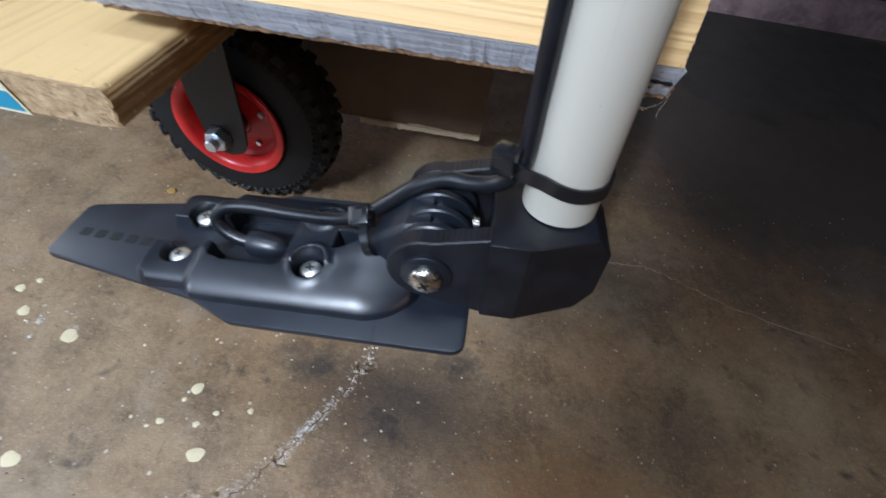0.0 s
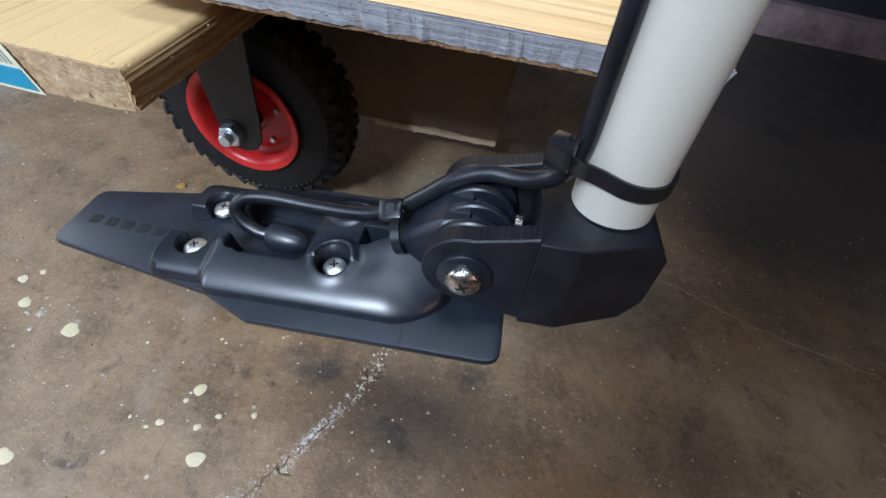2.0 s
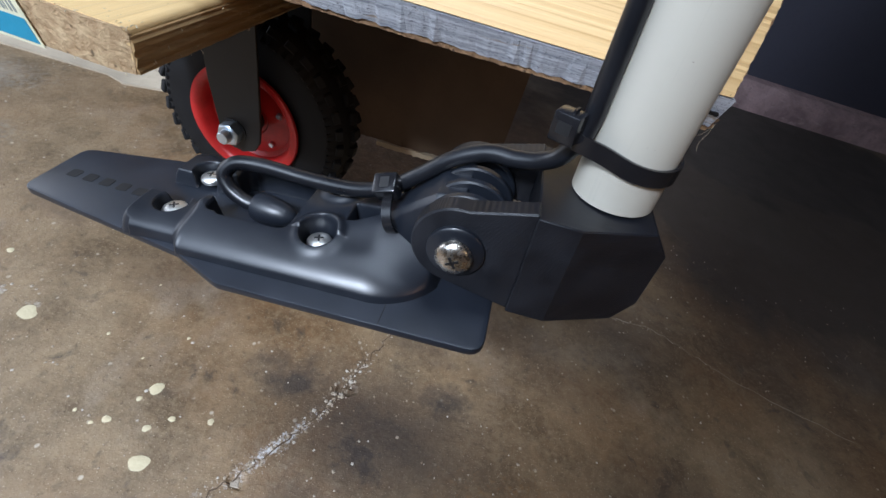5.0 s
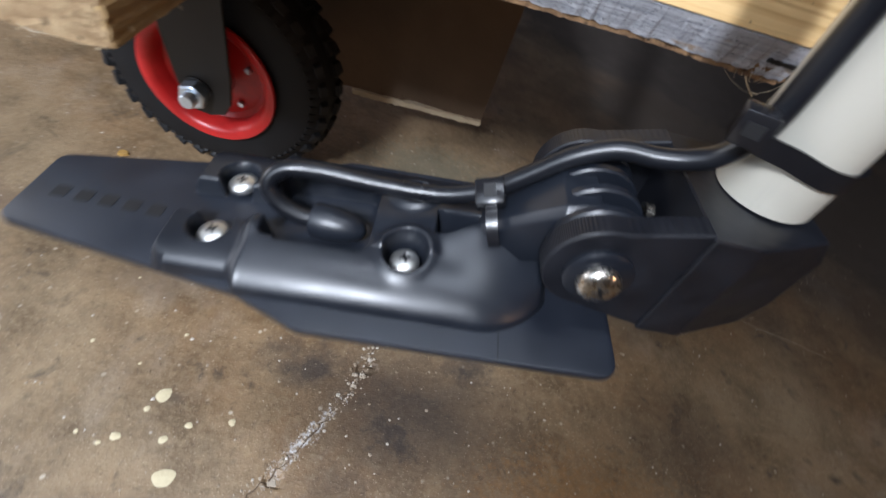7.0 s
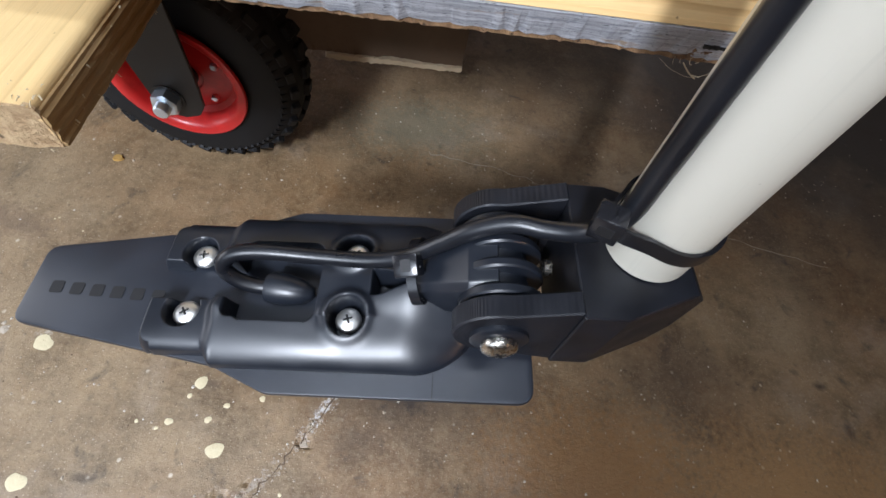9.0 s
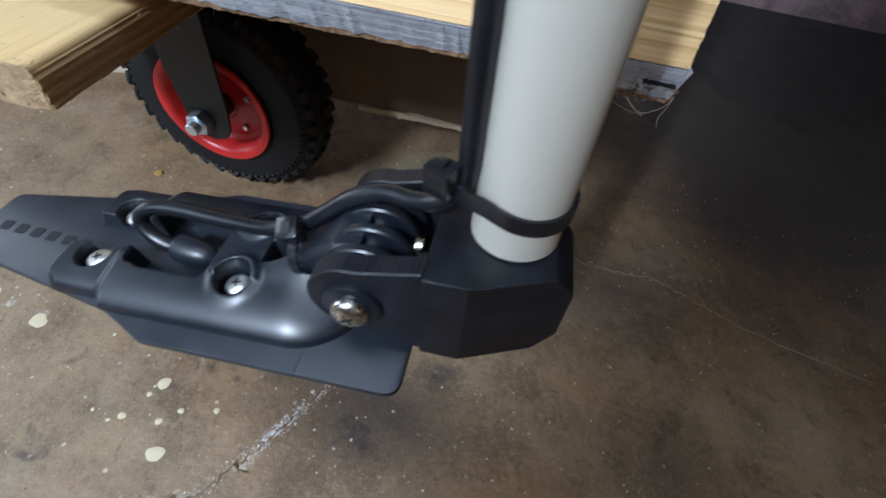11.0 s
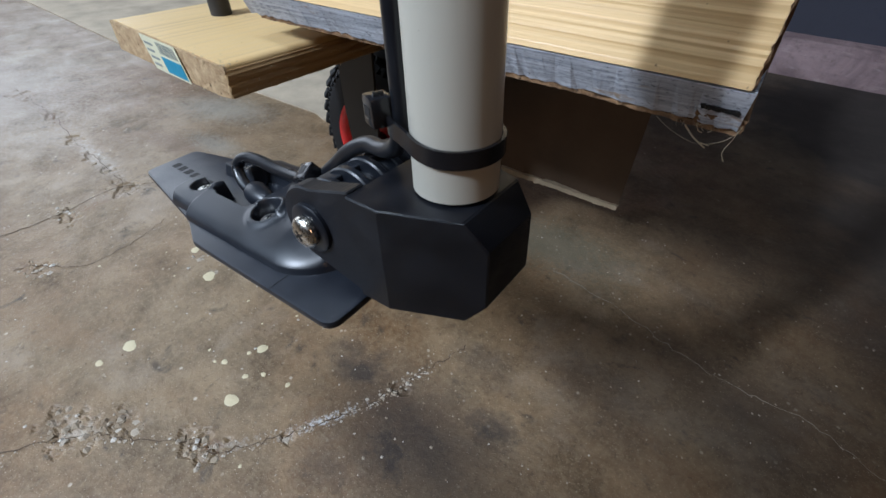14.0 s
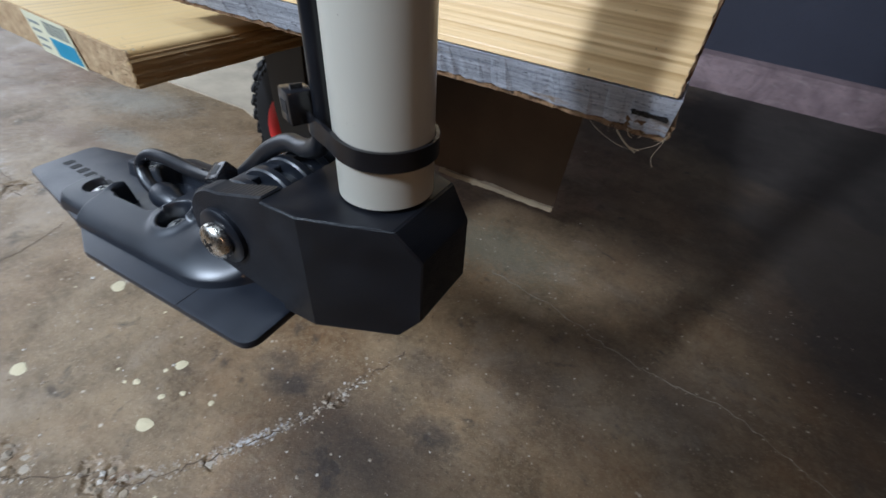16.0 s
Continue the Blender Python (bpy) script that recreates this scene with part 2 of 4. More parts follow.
def concrete():
    """Old sealed concrete: brown and grey stains, black oil, pale grit, shade painted over the right rear."""
    m, n, l, b = material("stained_concrete", 0.5)
    v = coords(n, l)
    big = noise_tex(n, l, v, 2.3, 6, 0.6, 0.4)
    mid = noise_tex(n, l, v, 11, 9, 0.70, 0.25)
    cloud = noise_tex(n, l, coords(n, l, loc=(1.3, 8.1, 0)), 30, 7, 0.68, 0.3)
    fine = noise_tex(n, l, v, 150, 6, 0.68)
    grit = noise_tex(n, l, v, 520, 3, 0.6)
    col = mix(n, l, ramp(n, l, big, [(0.38, 0.0), (0.60, 1.0)]), (0.195, 0.105, 0.046), (0.285, 0.205, 0.124))
    col = mix(n, l, ramp(n, l, mid, [(0.40, 0.0), (0.66, 0.85)]), col, (0.090, 0.055, 0.025))
    col = mix(n, l, ramp(n, l, cloud, [(0.50, 0.0), (0.70, 0.6)]), col, (0.30, 0.205, 0.115))
    col = mix(n, l, ramp(n, l, fine, [(0.48, 0.0), (0.70, 0.45)]), col, (0.345, 0.26, 0.155))
    col = mix(n, l, ramp(n, l, noise_tex(n, l, coords(n, l, loc=(5, 3, 0)), 120, 6, 0.72), [(0.56, 0.0), (0.70, 0.6)]), col, (0.055, 0.034, 0.020))
    col = mix(n, l, ramp(n, l, grit, [(0.62, 0.0), (0.69, 0.8)]), col, (0.54, 0.43, 0.30))
    pale = noise_tex(n, l, coords(n, l, loc=(3.1, 1.7, 0)), 5.5, 9, 0.70, 0.2)
    col = mix(n, l, ramp(n, l, pale, [(0.54, 0.0), (0.72, 0.6)]), col, (0.36, 0.29, 0.22))
    blots = noise_tex(n, l, coords(n, l, loc=(7.3, 2.2, 0)), 26, 6, 0.65, 0.4)
    col = mix(n, l, ramp(n, l, blots, [(0.60, 0.0), (0.72, 0.8)]), col, (0.042, 0.033, 0.026))
    chips = n.new("ShaderNodeTexVoronoi")
    chips.inputs["Scale"].default_value = 75
    chips.inputs["Randomness"].default_value = 1.0
    l.new(v, chips.inputs["Vector"])
    sparse = ramp(n, l, noise_tex(n, l, coords(n, l, loc=(2, 9, 0)), 38, 3), [(0.56, 0.0), (0.64, 1.0)])
    dot = math_node(n, l, "MULTIPLY", ramp(n, l, chips.outputs["Distance"], [(0.10, 0.85), (0.19, 0.0)]), sparse)
    col = mix(n, l, dot, col, (0.56, 0.48, 0.37))
    # oil stains and other soft dark patches at fixed places; the two widest paint in shade
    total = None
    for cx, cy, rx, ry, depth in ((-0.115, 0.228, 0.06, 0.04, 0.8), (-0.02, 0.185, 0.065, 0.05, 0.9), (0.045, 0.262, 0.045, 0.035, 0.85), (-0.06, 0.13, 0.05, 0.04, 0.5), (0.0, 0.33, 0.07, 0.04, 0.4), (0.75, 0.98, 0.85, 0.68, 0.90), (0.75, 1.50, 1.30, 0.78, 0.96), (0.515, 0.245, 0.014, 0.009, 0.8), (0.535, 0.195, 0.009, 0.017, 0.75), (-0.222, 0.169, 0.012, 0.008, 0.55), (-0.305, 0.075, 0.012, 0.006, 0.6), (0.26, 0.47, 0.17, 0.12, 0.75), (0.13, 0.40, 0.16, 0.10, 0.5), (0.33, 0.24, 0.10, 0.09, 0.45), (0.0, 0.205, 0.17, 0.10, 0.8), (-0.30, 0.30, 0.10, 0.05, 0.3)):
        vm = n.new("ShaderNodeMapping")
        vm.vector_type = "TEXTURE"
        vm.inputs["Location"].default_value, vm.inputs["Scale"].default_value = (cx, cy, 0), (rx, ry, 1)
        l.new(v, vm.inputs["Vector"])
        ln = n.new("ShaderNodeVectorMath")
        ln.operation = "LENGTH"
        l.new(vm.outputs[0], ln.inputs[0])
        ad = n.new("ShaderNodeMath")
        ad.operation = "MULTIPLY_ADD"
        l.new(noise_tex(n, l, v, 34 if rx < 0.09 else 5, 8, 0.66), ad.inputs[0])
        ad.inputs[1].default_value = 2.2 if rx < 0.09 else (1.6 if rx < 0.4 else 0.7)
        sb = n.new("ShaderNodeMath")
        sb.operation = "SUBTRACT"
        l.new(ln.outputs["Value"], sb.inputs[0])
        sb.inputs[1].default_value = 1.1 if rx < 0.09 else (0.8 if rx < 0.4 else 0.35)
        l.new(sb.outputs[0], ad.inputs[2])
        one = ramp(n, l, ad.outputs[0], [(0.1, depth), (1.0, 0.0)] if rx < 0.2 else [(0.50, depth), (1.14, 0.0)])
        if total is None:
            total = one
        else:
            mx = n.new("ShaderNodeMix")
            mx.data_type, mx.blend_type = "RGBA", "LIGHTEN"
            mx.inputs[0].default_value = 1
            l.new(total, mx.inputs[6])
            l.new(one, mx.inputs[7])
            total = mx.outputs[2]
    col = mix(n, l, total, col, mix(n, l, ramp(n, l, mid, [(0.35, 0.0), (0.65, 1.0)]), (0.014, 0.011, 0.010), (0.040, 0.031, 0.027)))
    col = mix(n, l, ramp(n, l, grit, [(0.66, 0.0), (0.72, 0.5)]), col, (0.30, 0.24, 0.18))
    # tinted patches: chalky bloom where the crack crumbles, brown and grey tones; ochre at 0.45, 0.10 paints in warm
    # light
    for cx, cy, rx, ry, turn, depth, tone in ((-0.05, 0.58, 0.24, 0.13, 5, 0.6, (0.15, 0.145, 0.105)), (0.45, 0.10, 0.36, 0.17, 0, 0.75, (0.32, 0.19, 0.085)), (-0.100, 0.160, 0.085, 0.013, 62, 0.9, (0.58, 0.57, 0.56)), (-0.150, 0.085, 0.05, 0.012, 48, 0.6, (0.40, 0.36, 0.31)), (-0.295, -0.012, 0.06, 0.026, 30, 0.75, (0.40, 0.34, 0.27)), (-0.70, 0.20, 0.10, 0.03, 80, 0.6, (0.36, 0.31, 0.26)), (-0.40, 0.20, 0.02, 0.014, 20, 0.7, (0.46, 0.42, 0.35)), (-0.170, 0.064, 0.038, 0.016, 35, 0.9, (0.13, 0.066, 0.028)), (-0.265, 0.022, 0.026, 0.012, 30, 0.85, (0.17, 0.10, 0.05)), (-0.70, 0.16, 0.03, 0.10, 0, 0.7, (0.20, 0.115, 0.06)), (-0.86, 0.22, 0.22, 0.035, 0, 0.7, (0.42, 0.36, 0.30)), (-1.15, 0.226, 0.22, 0.025, 0, 0.75, (0.18, 0.11, 0.07)), (-0.88, 0.50, 0.26, 0.12, 20, 0.5, (0.31, 0.30, 0.26)), (-0.80, 0.35, 0.20, 0.06, 12, 0.65, (0.17, 0.11, 0.07)), (-0.62, 0.03, 0.05, 0.03, 10, 0.7, (0.15, 0.085, 0.042)), (0.20, 0.12, 0.24, 0.16, 0, 0.8, (0.25, 0.13, 0.048)), (-0.45, 0.02, 0.16, 0.05, 20, 0.45, (0.22, 0.13, 0.065)), (-1.40, 0.15, 0.75, 0.42, 5, 0.6, (0.37, 0.32, 0.27)), (-0.74, 0.40, 0.16, 0.06, 8, 0.45, (0.30, 0.29, 0.25)), (-0.50, 0.33, 0.13, 0.04, -12, 0.6, (0.15, 0.10, 0.065))):
        vm = n.new("ShaderNodeMapping")
        vm.vector_type = "TEXTURE"
        vm.inputs["Location"].default_value, vm.inputs["Rotation"].default_value, vm.inputs["Scale"].default_value = (cx, cy, 0), (0, 0, radians(turn)), (rx, ry, 1)
        l.new(v, vm.inputs["Vector"])
        ln = n.new("ShaderNodeVectorMath")
        ln.operation = "LENGTH"
        l.new(vm.outputs[0], ln.inputs[0])
        ad = n.new("ShaderNodeMath")
        ad.operation = "MULTIPLY_ADD"
        l.new(noise_tex(n, l, v, 130, 6, 0.75), ad.inputs[0])
        ad.inputs[1].default_value = 3.6 if rx < 0.12 else 1.8
        sb = n.new("ShaderNodeMath")
        sb.operation = "SUBTRACT"
        l.new(ln.outputs["Value"], sb.inputs[0])
        sb.inputs[1].default_value = 1.45 if rx < 0.12 else 0.75
        l.new(sb.outputs[0], ad.inputs[2])
        col = mix(n, l, ramp(n, l, ad.outputs[0], [(0.35, depth), (0.75, 0.0)]), col, tone)
    l.new(col, b.inputs["Base Color"])
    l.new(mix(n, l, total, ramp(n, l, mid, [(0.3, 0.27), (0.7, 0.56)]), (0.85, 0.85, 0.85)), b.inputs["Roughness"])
    l.new(bump(n, l, fine, 0.35, 0.003, bump(n, l, grit, 0.3, 0.001)), b.inputs["Normal"])
    return m


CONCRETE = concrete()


def painted_wall(name, colour, rough=0.7):
    m, n, l, b = material(name, rough)
    v = coords(n, l)
    f = noise_tex(n, l, v, 3, 5)
    g = noise_tex(n, l, v, 90, 5)
    col = mix(n, l, ramp(n, l, f, [(0.35, 0.0), (0.7, 1.0)]), tuple(c * 0.8 for c in colour), colour)
    l.new(mix(n, l, ramp(n, l, g, [(0.6, 0.0), (0.75, 0.5)]), col, tuple(c * 0.6 for c in colour)), b.inputs["Base Color"])
    l.new(bump(n, l, g, 0.3, 0.003), b.inputs["Normal"])
    return m


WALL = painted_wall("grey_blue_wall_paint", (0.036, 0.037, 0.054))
BEIGE = painted_wall("beige_wall_paint", (0.12, 0.085, 0.055))


def curb_mat():
    """Pinkish mortar with dark grime and knocked patches."""
    m, n, l, b = material("pinkish_concrete_curb", 0.75)
    v = coords(n, l)
    f = noise_tex(n, l, v, 7, 6, 0.65, 0.4)
    g = noise_tex(n, l, v, 60, 6, 0.7)
    p = noise_tex(n, l, coords(n, l, (18, 60, 60)), 1.0, 4, 0.6)
    col = mix(n, l, ramp(n, l, f, [(0.38, 0.0), (0.66, 1.0)]), (0.32, 0.225, 0.225), (0.15, 0.10, 0.105))
    col = mix(n, l, ramp(n, l, g, [(0.52, 0.0), (0.70, 0.7)]), col, (0.13, 0.09, 0.09))
    col = mix(n, l, ramp(n, l, p, [(0.58, 0.0), (0.74, 0.35)]), col, (0.46, 0.38, 0.35))
    l.new(col, b.inputs["Base Color"])
    l.new(bump(n, l, g, 0.5, 0.006, bump(n, l, p, 0.4, 0.01)), b.inputs["Normal"])
    return m


CURB = curb_mat()
CEIL = painted_wall("dull_ceiling_board", (0.07, 0.065, 0.06))
PAINT_DROP = painted_wall("cream_paint_drops", (0.66, 0.57, 0.37), 0.55)


def grit_mat():
    m, n, l, b = material("pale_crumbled_grit", 0.9)
    g = n.new("ShaderNodeNewGeometry")
    col = ramp(n, l, g.outputs["Random Per Island"], [(0.0, (0.15, 0.10, 0.06)), (0.3, (0.30, 0.24, 0.17)), (0.75, (0.42, 0.36, 0.29)), (1.0, (0.60, 0.56, 0.50))])
    l.new(col, b.inputs["Base Color"])
    l.new(bump(n, l, noise_tex(n, l, coords(n, l), 900, 4), 0.5, 0.001), b.inputs["Normal"])
    return m


GRIT = grit_mat()
FILL = painted_wall("pale_crack_filler", (0.42, 0.37, 0.31), 0.9)
CRACK = painted_wall("dark_crack", (0.11, 0.074, 0.048), 0.95)
CREAM = painted_wall("cream_tag_paper", (0.72, 0.68, 0.48), 0.6)
TAG_BLUE = painted_wall("blue_tag_print", (0.02, 0.26, 0.40), 0.55)
TAG_INK = painted_wall("grey_tag_print", (0.24, 0.26, 0.25), 0.6)
FIBRE = painted_wall("dry_wood_fibre", (0.55, 0.45, 0.30), 0.9)

# ---- mesh helpers ----


def part(name, bm, mat, parent=None, label="", smooth=True, angle=40):
    bmesh.ops.recalc_face_normals(bm, faces=bm.faces[:])
    me = bpy.data.meshes.new(name)
    for f in bm.faces:
        f.smooth = smooth
    if smooth:
        for e in bm.edges:
            if len(e.link_faces) == 2 and e.calc_face_angle(0) > radians(angle):
                e.smooth = False
    bm.to_mesh(me)
    bm.free()
    me.materials.append(mat)
    ob = new(name, me)
    ob.parent = parent
    if label:
        tagged(ob, label)
    return ob


def empty(name, m, label, category, group="", kind=""):
    ob = new(name)
    ob.empty_display_size = 0.02
    ob.matrix_world = m
    return tagged(ob, label, category, group, kind)


def frame_matrix(o, x, y, z):
    return Matrix(((x[0], y[0], z[0], o[0]), (x[1], y[1], z[1], o[1]), (x[2], y[2], z[2], o[2]), (0, 0, 0, 1)))


def bevel(bm, width, segments=2, angle=25):
    es = [e for e in bm.edges if len(e.link_faces) == 2 and e.calc_face_angle(0) > radians(angle)]
    if es:
        bmesh.ops.bevel(bm, geom=es, offset=width, segments=segments, affect="EDGES", profile=0.5, clamp_overlap=True)
    return bm


def box(x0, x1, y0, y1, z0, z1, b=0.0, seg=2):
    bm = bmesh.new()
    bmesh.ops.create_cube(bm, size=1)
    for v in bm.verts:
        v.co = Vector(((x0 + x1) / 2 + v.co.x * (x1 - x0), (y0 + y1) / 2 + v.co.y * (y1 - y0), (z0 + z1) / 2 + v.co.z * (z1 - z0)))
    return bevel(bm, b, seg) if b else bm


def prism(points, z0, z1, b=0.0, seg=2, m=None):
    """A plan outline drawn up from z0 to z1."""
    bm = bmesh.new()
    lo = [bm.verts.new((x, y, z0)) for x, y in points]
    hi = [bm.verts.new((x, y, z1)) for x, y in points]
    k = len(points)
    bm.faces.new(lo[::-1])
    bm.faces.new(hi)
    for i in range(k):
        bm.faces.new((lo[i], lo[(i + 1) % k], hi[(i + 1) % k], hi[i]))
    bmesh.ops.recalc_face_normals(bm, faces=bm.faces[:])
    if b:
        bevel(bm, b, seg, 30)
    if m is not None:
        bm.transform(m)
    return bm


def rounded(points, radius, n=5):
    """Round the corners of an outline; radius: one number, or one a corner."""
    out = []
    k = len(points)
    for i in range(k):
        r = radius[i] if isinstance(radius, (list, tuple)) else radius
        p, a, c = Vector(points[i]), Vector(points[i - 1]), Vector(points[(i + 1) % k])
        if r <= 0:
            out.append(tuple(p))
            continue
        d1, d2 = (a - p).normalized(), (c - p).normalized()
        half = d1.angle(d2) / 2
        cut = min(r / math.tan(half), (a - p).length * 0.49, (c - p).length * 0.49)
        p1, p2 = p + d1 * cut, p + d2 * cut
        for j in range(n + 1):
            s = j / n
            out.append(tuple((1 - s) ** 2 * p1 + 2 * s * (1 - s) * p + s * s * p2))
    return out


def turned(profile, segments=32, m=None):
    """A lathe shape round z; profile: (radius, z) from one end to the other."""
    bm = bmesh.new()
    rings = []
    for r, z in profile:
        rings.append([bm.verts.new((0, 0, z))] if r < 1e-6 else [bm.verts.new((r * math.cos(2 * math.pi * i / segments), r * math.sin(2 * math.pi * i / segments), z)) for i in range(segments)])
    for a, c in zip(rings, rings[1:]):
        for i in range(segments):
            j = (i + 1) % segments
            if len(a) == 1 and len(c) == 1:
                continue
            if len(a) == 1:
                bm.faces.new((a[0], c[j], c[i]))
            elif len(c) == 1:
                bm.faces.new((a[i], a[j], c[0]))
            else:
                bm.faces.new((a[i], a[j], c[j], c[i]))
    if m is not None:
        bm.transform(m)
    return bm


def spline(points, n=10):
    pts = [Vector(p) for p in points]
    out = []
    for i in range(len(pts) - 1):
        p0, p1, p2, p3 = pts[max(i - 1, 0)], pts[i], pts[i + 1], pts[min(i + 2, len(pts) - 1)]
        for j in range(n):
            s = j / n
            out.append(0.5 * (2 * p1 + (p2 - p0) * s + (2 * p0 - 5 * p1 + 4 * p2 - p3) * s * s + (3 * p1 - p0 - 3 * p2 + p3) * s ** 3))
    return out + [pts[-1]]


def sweep(points, section, closed=False, up=None):
    """Draw a section (list of (a, b)) along points."""
    bm = bmesh.new()
    pts = [Vector(p) for p in points]
    k = len(pts)
    rings, side = [], None
    for i, p in enumerate(pts):
        a, c = (pts[i - 1], pts[(i + 1) % k]) if closed else (pts[max(i - 1, 0)], pts[min(i + 1, k - 1)])
        d = (c - a).normalized()
        if up is not None:
            side = Vector(up).cross(d).normalized()
        elif side is None:
            side = d.orthogonal().normalized()
        else:
            side = (side - d * side.dot(d)).normalized()
        other = d.cross(side)
        rings.append([bm.verts.new(p + side * s + other * t) for s, t in section])
    m = len(section)
    for i in range(k if closed else k - 1):
        a, c = rings[i], rings[(i + 1) % k]
        for j in range(m):
            bm.faces.new((a[j], a[(j + 1) % m], c[(j + 1) % m], c[j]))
    if not closed:
        bm.faces.new(rings[0][::-1])
        bm.faces.new(rings[-1])
    return bm


def circle(r, n=14):
    return [(r * math.cos(2 * math.pi * i / n), r * math.sin(2 * math.pi * i / n)) for i in range(n)]


def tube(points, r, n=10, seg=14):
    return sweep(spline(points, n), circle(r, seg))


def join(*bms):
    out = bmesh.new()
    for bm in bms:
        me = bpy.data.meshes.new("tmp")
        bm.to_mesh(me)
        bm.free()
        out.from_mesh(me)
        bpy.data.meshes.remove(me)
    return out


def hull(points, b=0.0, seg=2):
    bm = bmesh.new()
    vs = [bm.verts.new(p) for p in points]
    bmesh.ops.convex_hull(bm, input=vs)
    bmesh.ops.delete(bm, geom=[v for v in bm.verts if not v.link_faces], context="VERTS")
    bmesh.ops.dissolve_limit(bm, angle_limit=radians(2), verts=bm.verts[:], edges=bm.edges[:])
    return bevel(bm, b, seg) if b else bm


def hold(bm, m):
    bm.transform(m)
    return bm


# ---- the room ----
X0, X1, Y0, Y1, TOP = -3.30, 2.6, -0.95, 1.80, 2.5

SKEW = Matrix.Translation((0.2, Y1, 0)) @ Matrix.Rotation(radians(7), 4, "Z") @ Matrix.Translation((-0.2, -Y1, 0))
PITS = ((-0.168, 0.063, 0.024), (-0.190, 0.052, 0.016), (-0.262, 0.024, 0.022), (-0.300, -0.020, 0.034), (-0.715, 0.213, 0.034), (-0.690, 0.115, 0.022),
        (-0.800, 0.217, 0.022), (-0.870, 0.220, 0.030), (-0.970, 0.219, 0.026), (-1.120, 0.229, 0.034), (-1.300, 0.223, 0.040), (-0.600, 0.042, 0.018), (-0.120, 0.122, 0.012), (-0.064, 0.240, 0.011))


def smoothstep(a, b, x):
    s = min(max((x - a) / (b - a), 0.0), 1.0)
    return s * s * (3 - 2 * s)


def floor_z(x, y):
    """Height of the old concrete: worn hollows where it crumbles."""
    z = 0.0
    for cx, cy, r in PITS:
        d = math.hypot(x - cx, (y - cy) * 1.5)
        if d < 2 * r:
            k = 1.0 - d / r + 1.1 * noise.noise(Vector((x * 60, y * 60, 0.3))) + 0.35 * noise.noise(Vector((x * 210, y * 210, 1.7)))
            z = min(z, -0.0024 * smoothstep(0.10, 0.60, k))
            if k > 0.85:
                z += 0.0016 * smoothstep(0.85, 1.1, k)
    return z


def spread(lo, hi, step):
    k = round((hi - lo) / step)
    return [lo + (hi - lo) * i / k for i in range(k + 1)]


floor_xs = spread(X0 - 0.2, -1.40, 0.3)[:-1] + spread(-1.40, -0.76, 0.005)[:-1] + spread(-0.76, -0.04, 0.0022)[:-1] + spread(-0.04, X1 + 0.2, 0.3)
floor_ys = spread(Y0 - 0.9, -0.08, 0.3)[:-1] + spread(-0.08, 0.27, 0.0022)[:-1] + spread(0.27, Y1 + 0.9, 0.3)
floor_verts = [(x, y, floor_z(x, y) if -1.4 < x < 0 and -0.08 < y < 0.3 else 0.0) for y in floor_ys for x in floor_xs]
row = len(floor_xs)
floor_faces = [(a, a + 1, a + row + 1, a + row) for k in range(len(floor_ys) - 1) for a in range(k * row, k * row + row - 1)]
floor_bm = bmesh.new()
floor_me = bpy.data.meshes.new("ground")
floor_me.from_pydata(floor_verts, [], floor_faces)
floor_bm.from_mesh(floor_me)
bpy.data.meshes.remove(floor_me)
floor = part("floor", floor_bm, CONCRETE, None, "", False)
tagged(floor, "old brown stained concrete garage floor with oil patches and painted shade at the right rear", "floor", "", "structure")
for nm, bm, mt, lb in (
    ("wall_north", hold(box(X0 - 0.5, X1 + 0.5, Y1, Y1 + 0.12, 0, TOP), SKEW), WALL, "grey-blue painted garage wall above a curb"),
    # unseen wall added close by; its opening edge keeps light off the right floor
    ("wall_south", join(box(-0.41, X1, Y0 - 0.12, Y0, 0, TOP), box(-1.70, -0.41, Y0 - 0.12, Y0, 2.20, TOP), box(-1.70, -0.41, Y0 - 0.12, Y0, 0, 0.70), box(X0, -1.70, Y0 - 0.12, Y0, 0, TOP)), BEIGE, "unseen beige garage wall, its opening placed to shape the light"),
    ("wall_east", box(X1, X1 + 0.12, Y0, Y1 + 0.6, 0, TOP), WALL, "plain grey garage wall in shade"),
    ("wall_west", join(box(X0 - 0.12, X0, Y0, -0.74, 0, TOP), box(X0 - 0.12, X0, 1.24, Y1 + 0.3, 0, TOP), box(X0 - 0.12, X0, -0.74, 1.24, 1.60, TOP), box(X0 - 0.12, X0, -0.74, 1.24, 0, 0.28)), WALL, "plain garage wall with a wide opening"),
    ("ceiling", box(X0 - 0.12, X1 + 0.12, Y0 - 0.12, Y1 + 0.9, TOP, TOP + 0.1), CEIL, "plain dull garage ceiling"),
):
    tagged(part(nm, bm, mt, None, "", False), lb, "ceiling" if nm == "ceiling" else "wall", "", "structure")
curb_pts = [(0, 0), (0.095, 0), (0.088, 0.025), (0.066, 0.066), (0.040, 0.086), (0, 0.092)]
curb_bm = prism([(-a, h) for a, h in curb_pts], X0, X1, 0, 2, Matrix(((0, 0, 1, 0), (1, 0, 0, Y1), (0, 1, 0, 0), (0, 0, 0, 1))))
tagged(part("curb", hold(curb_bm, SKEW), CURB, None, "", False), "pinkish worn concrete curb along the foot of the wall", "curb", "", "structure")

# ---- transducer ----
OT = Vector((0.0, 0.172, 0.3015))
TU = Vector((1, 0.04, 0.13)).normalized()
TV = Vector((-0.04, 1, 0)).normalized()
TW = TU.cross(TV)
T = frame_matrix(OT, TU, TV, TW)
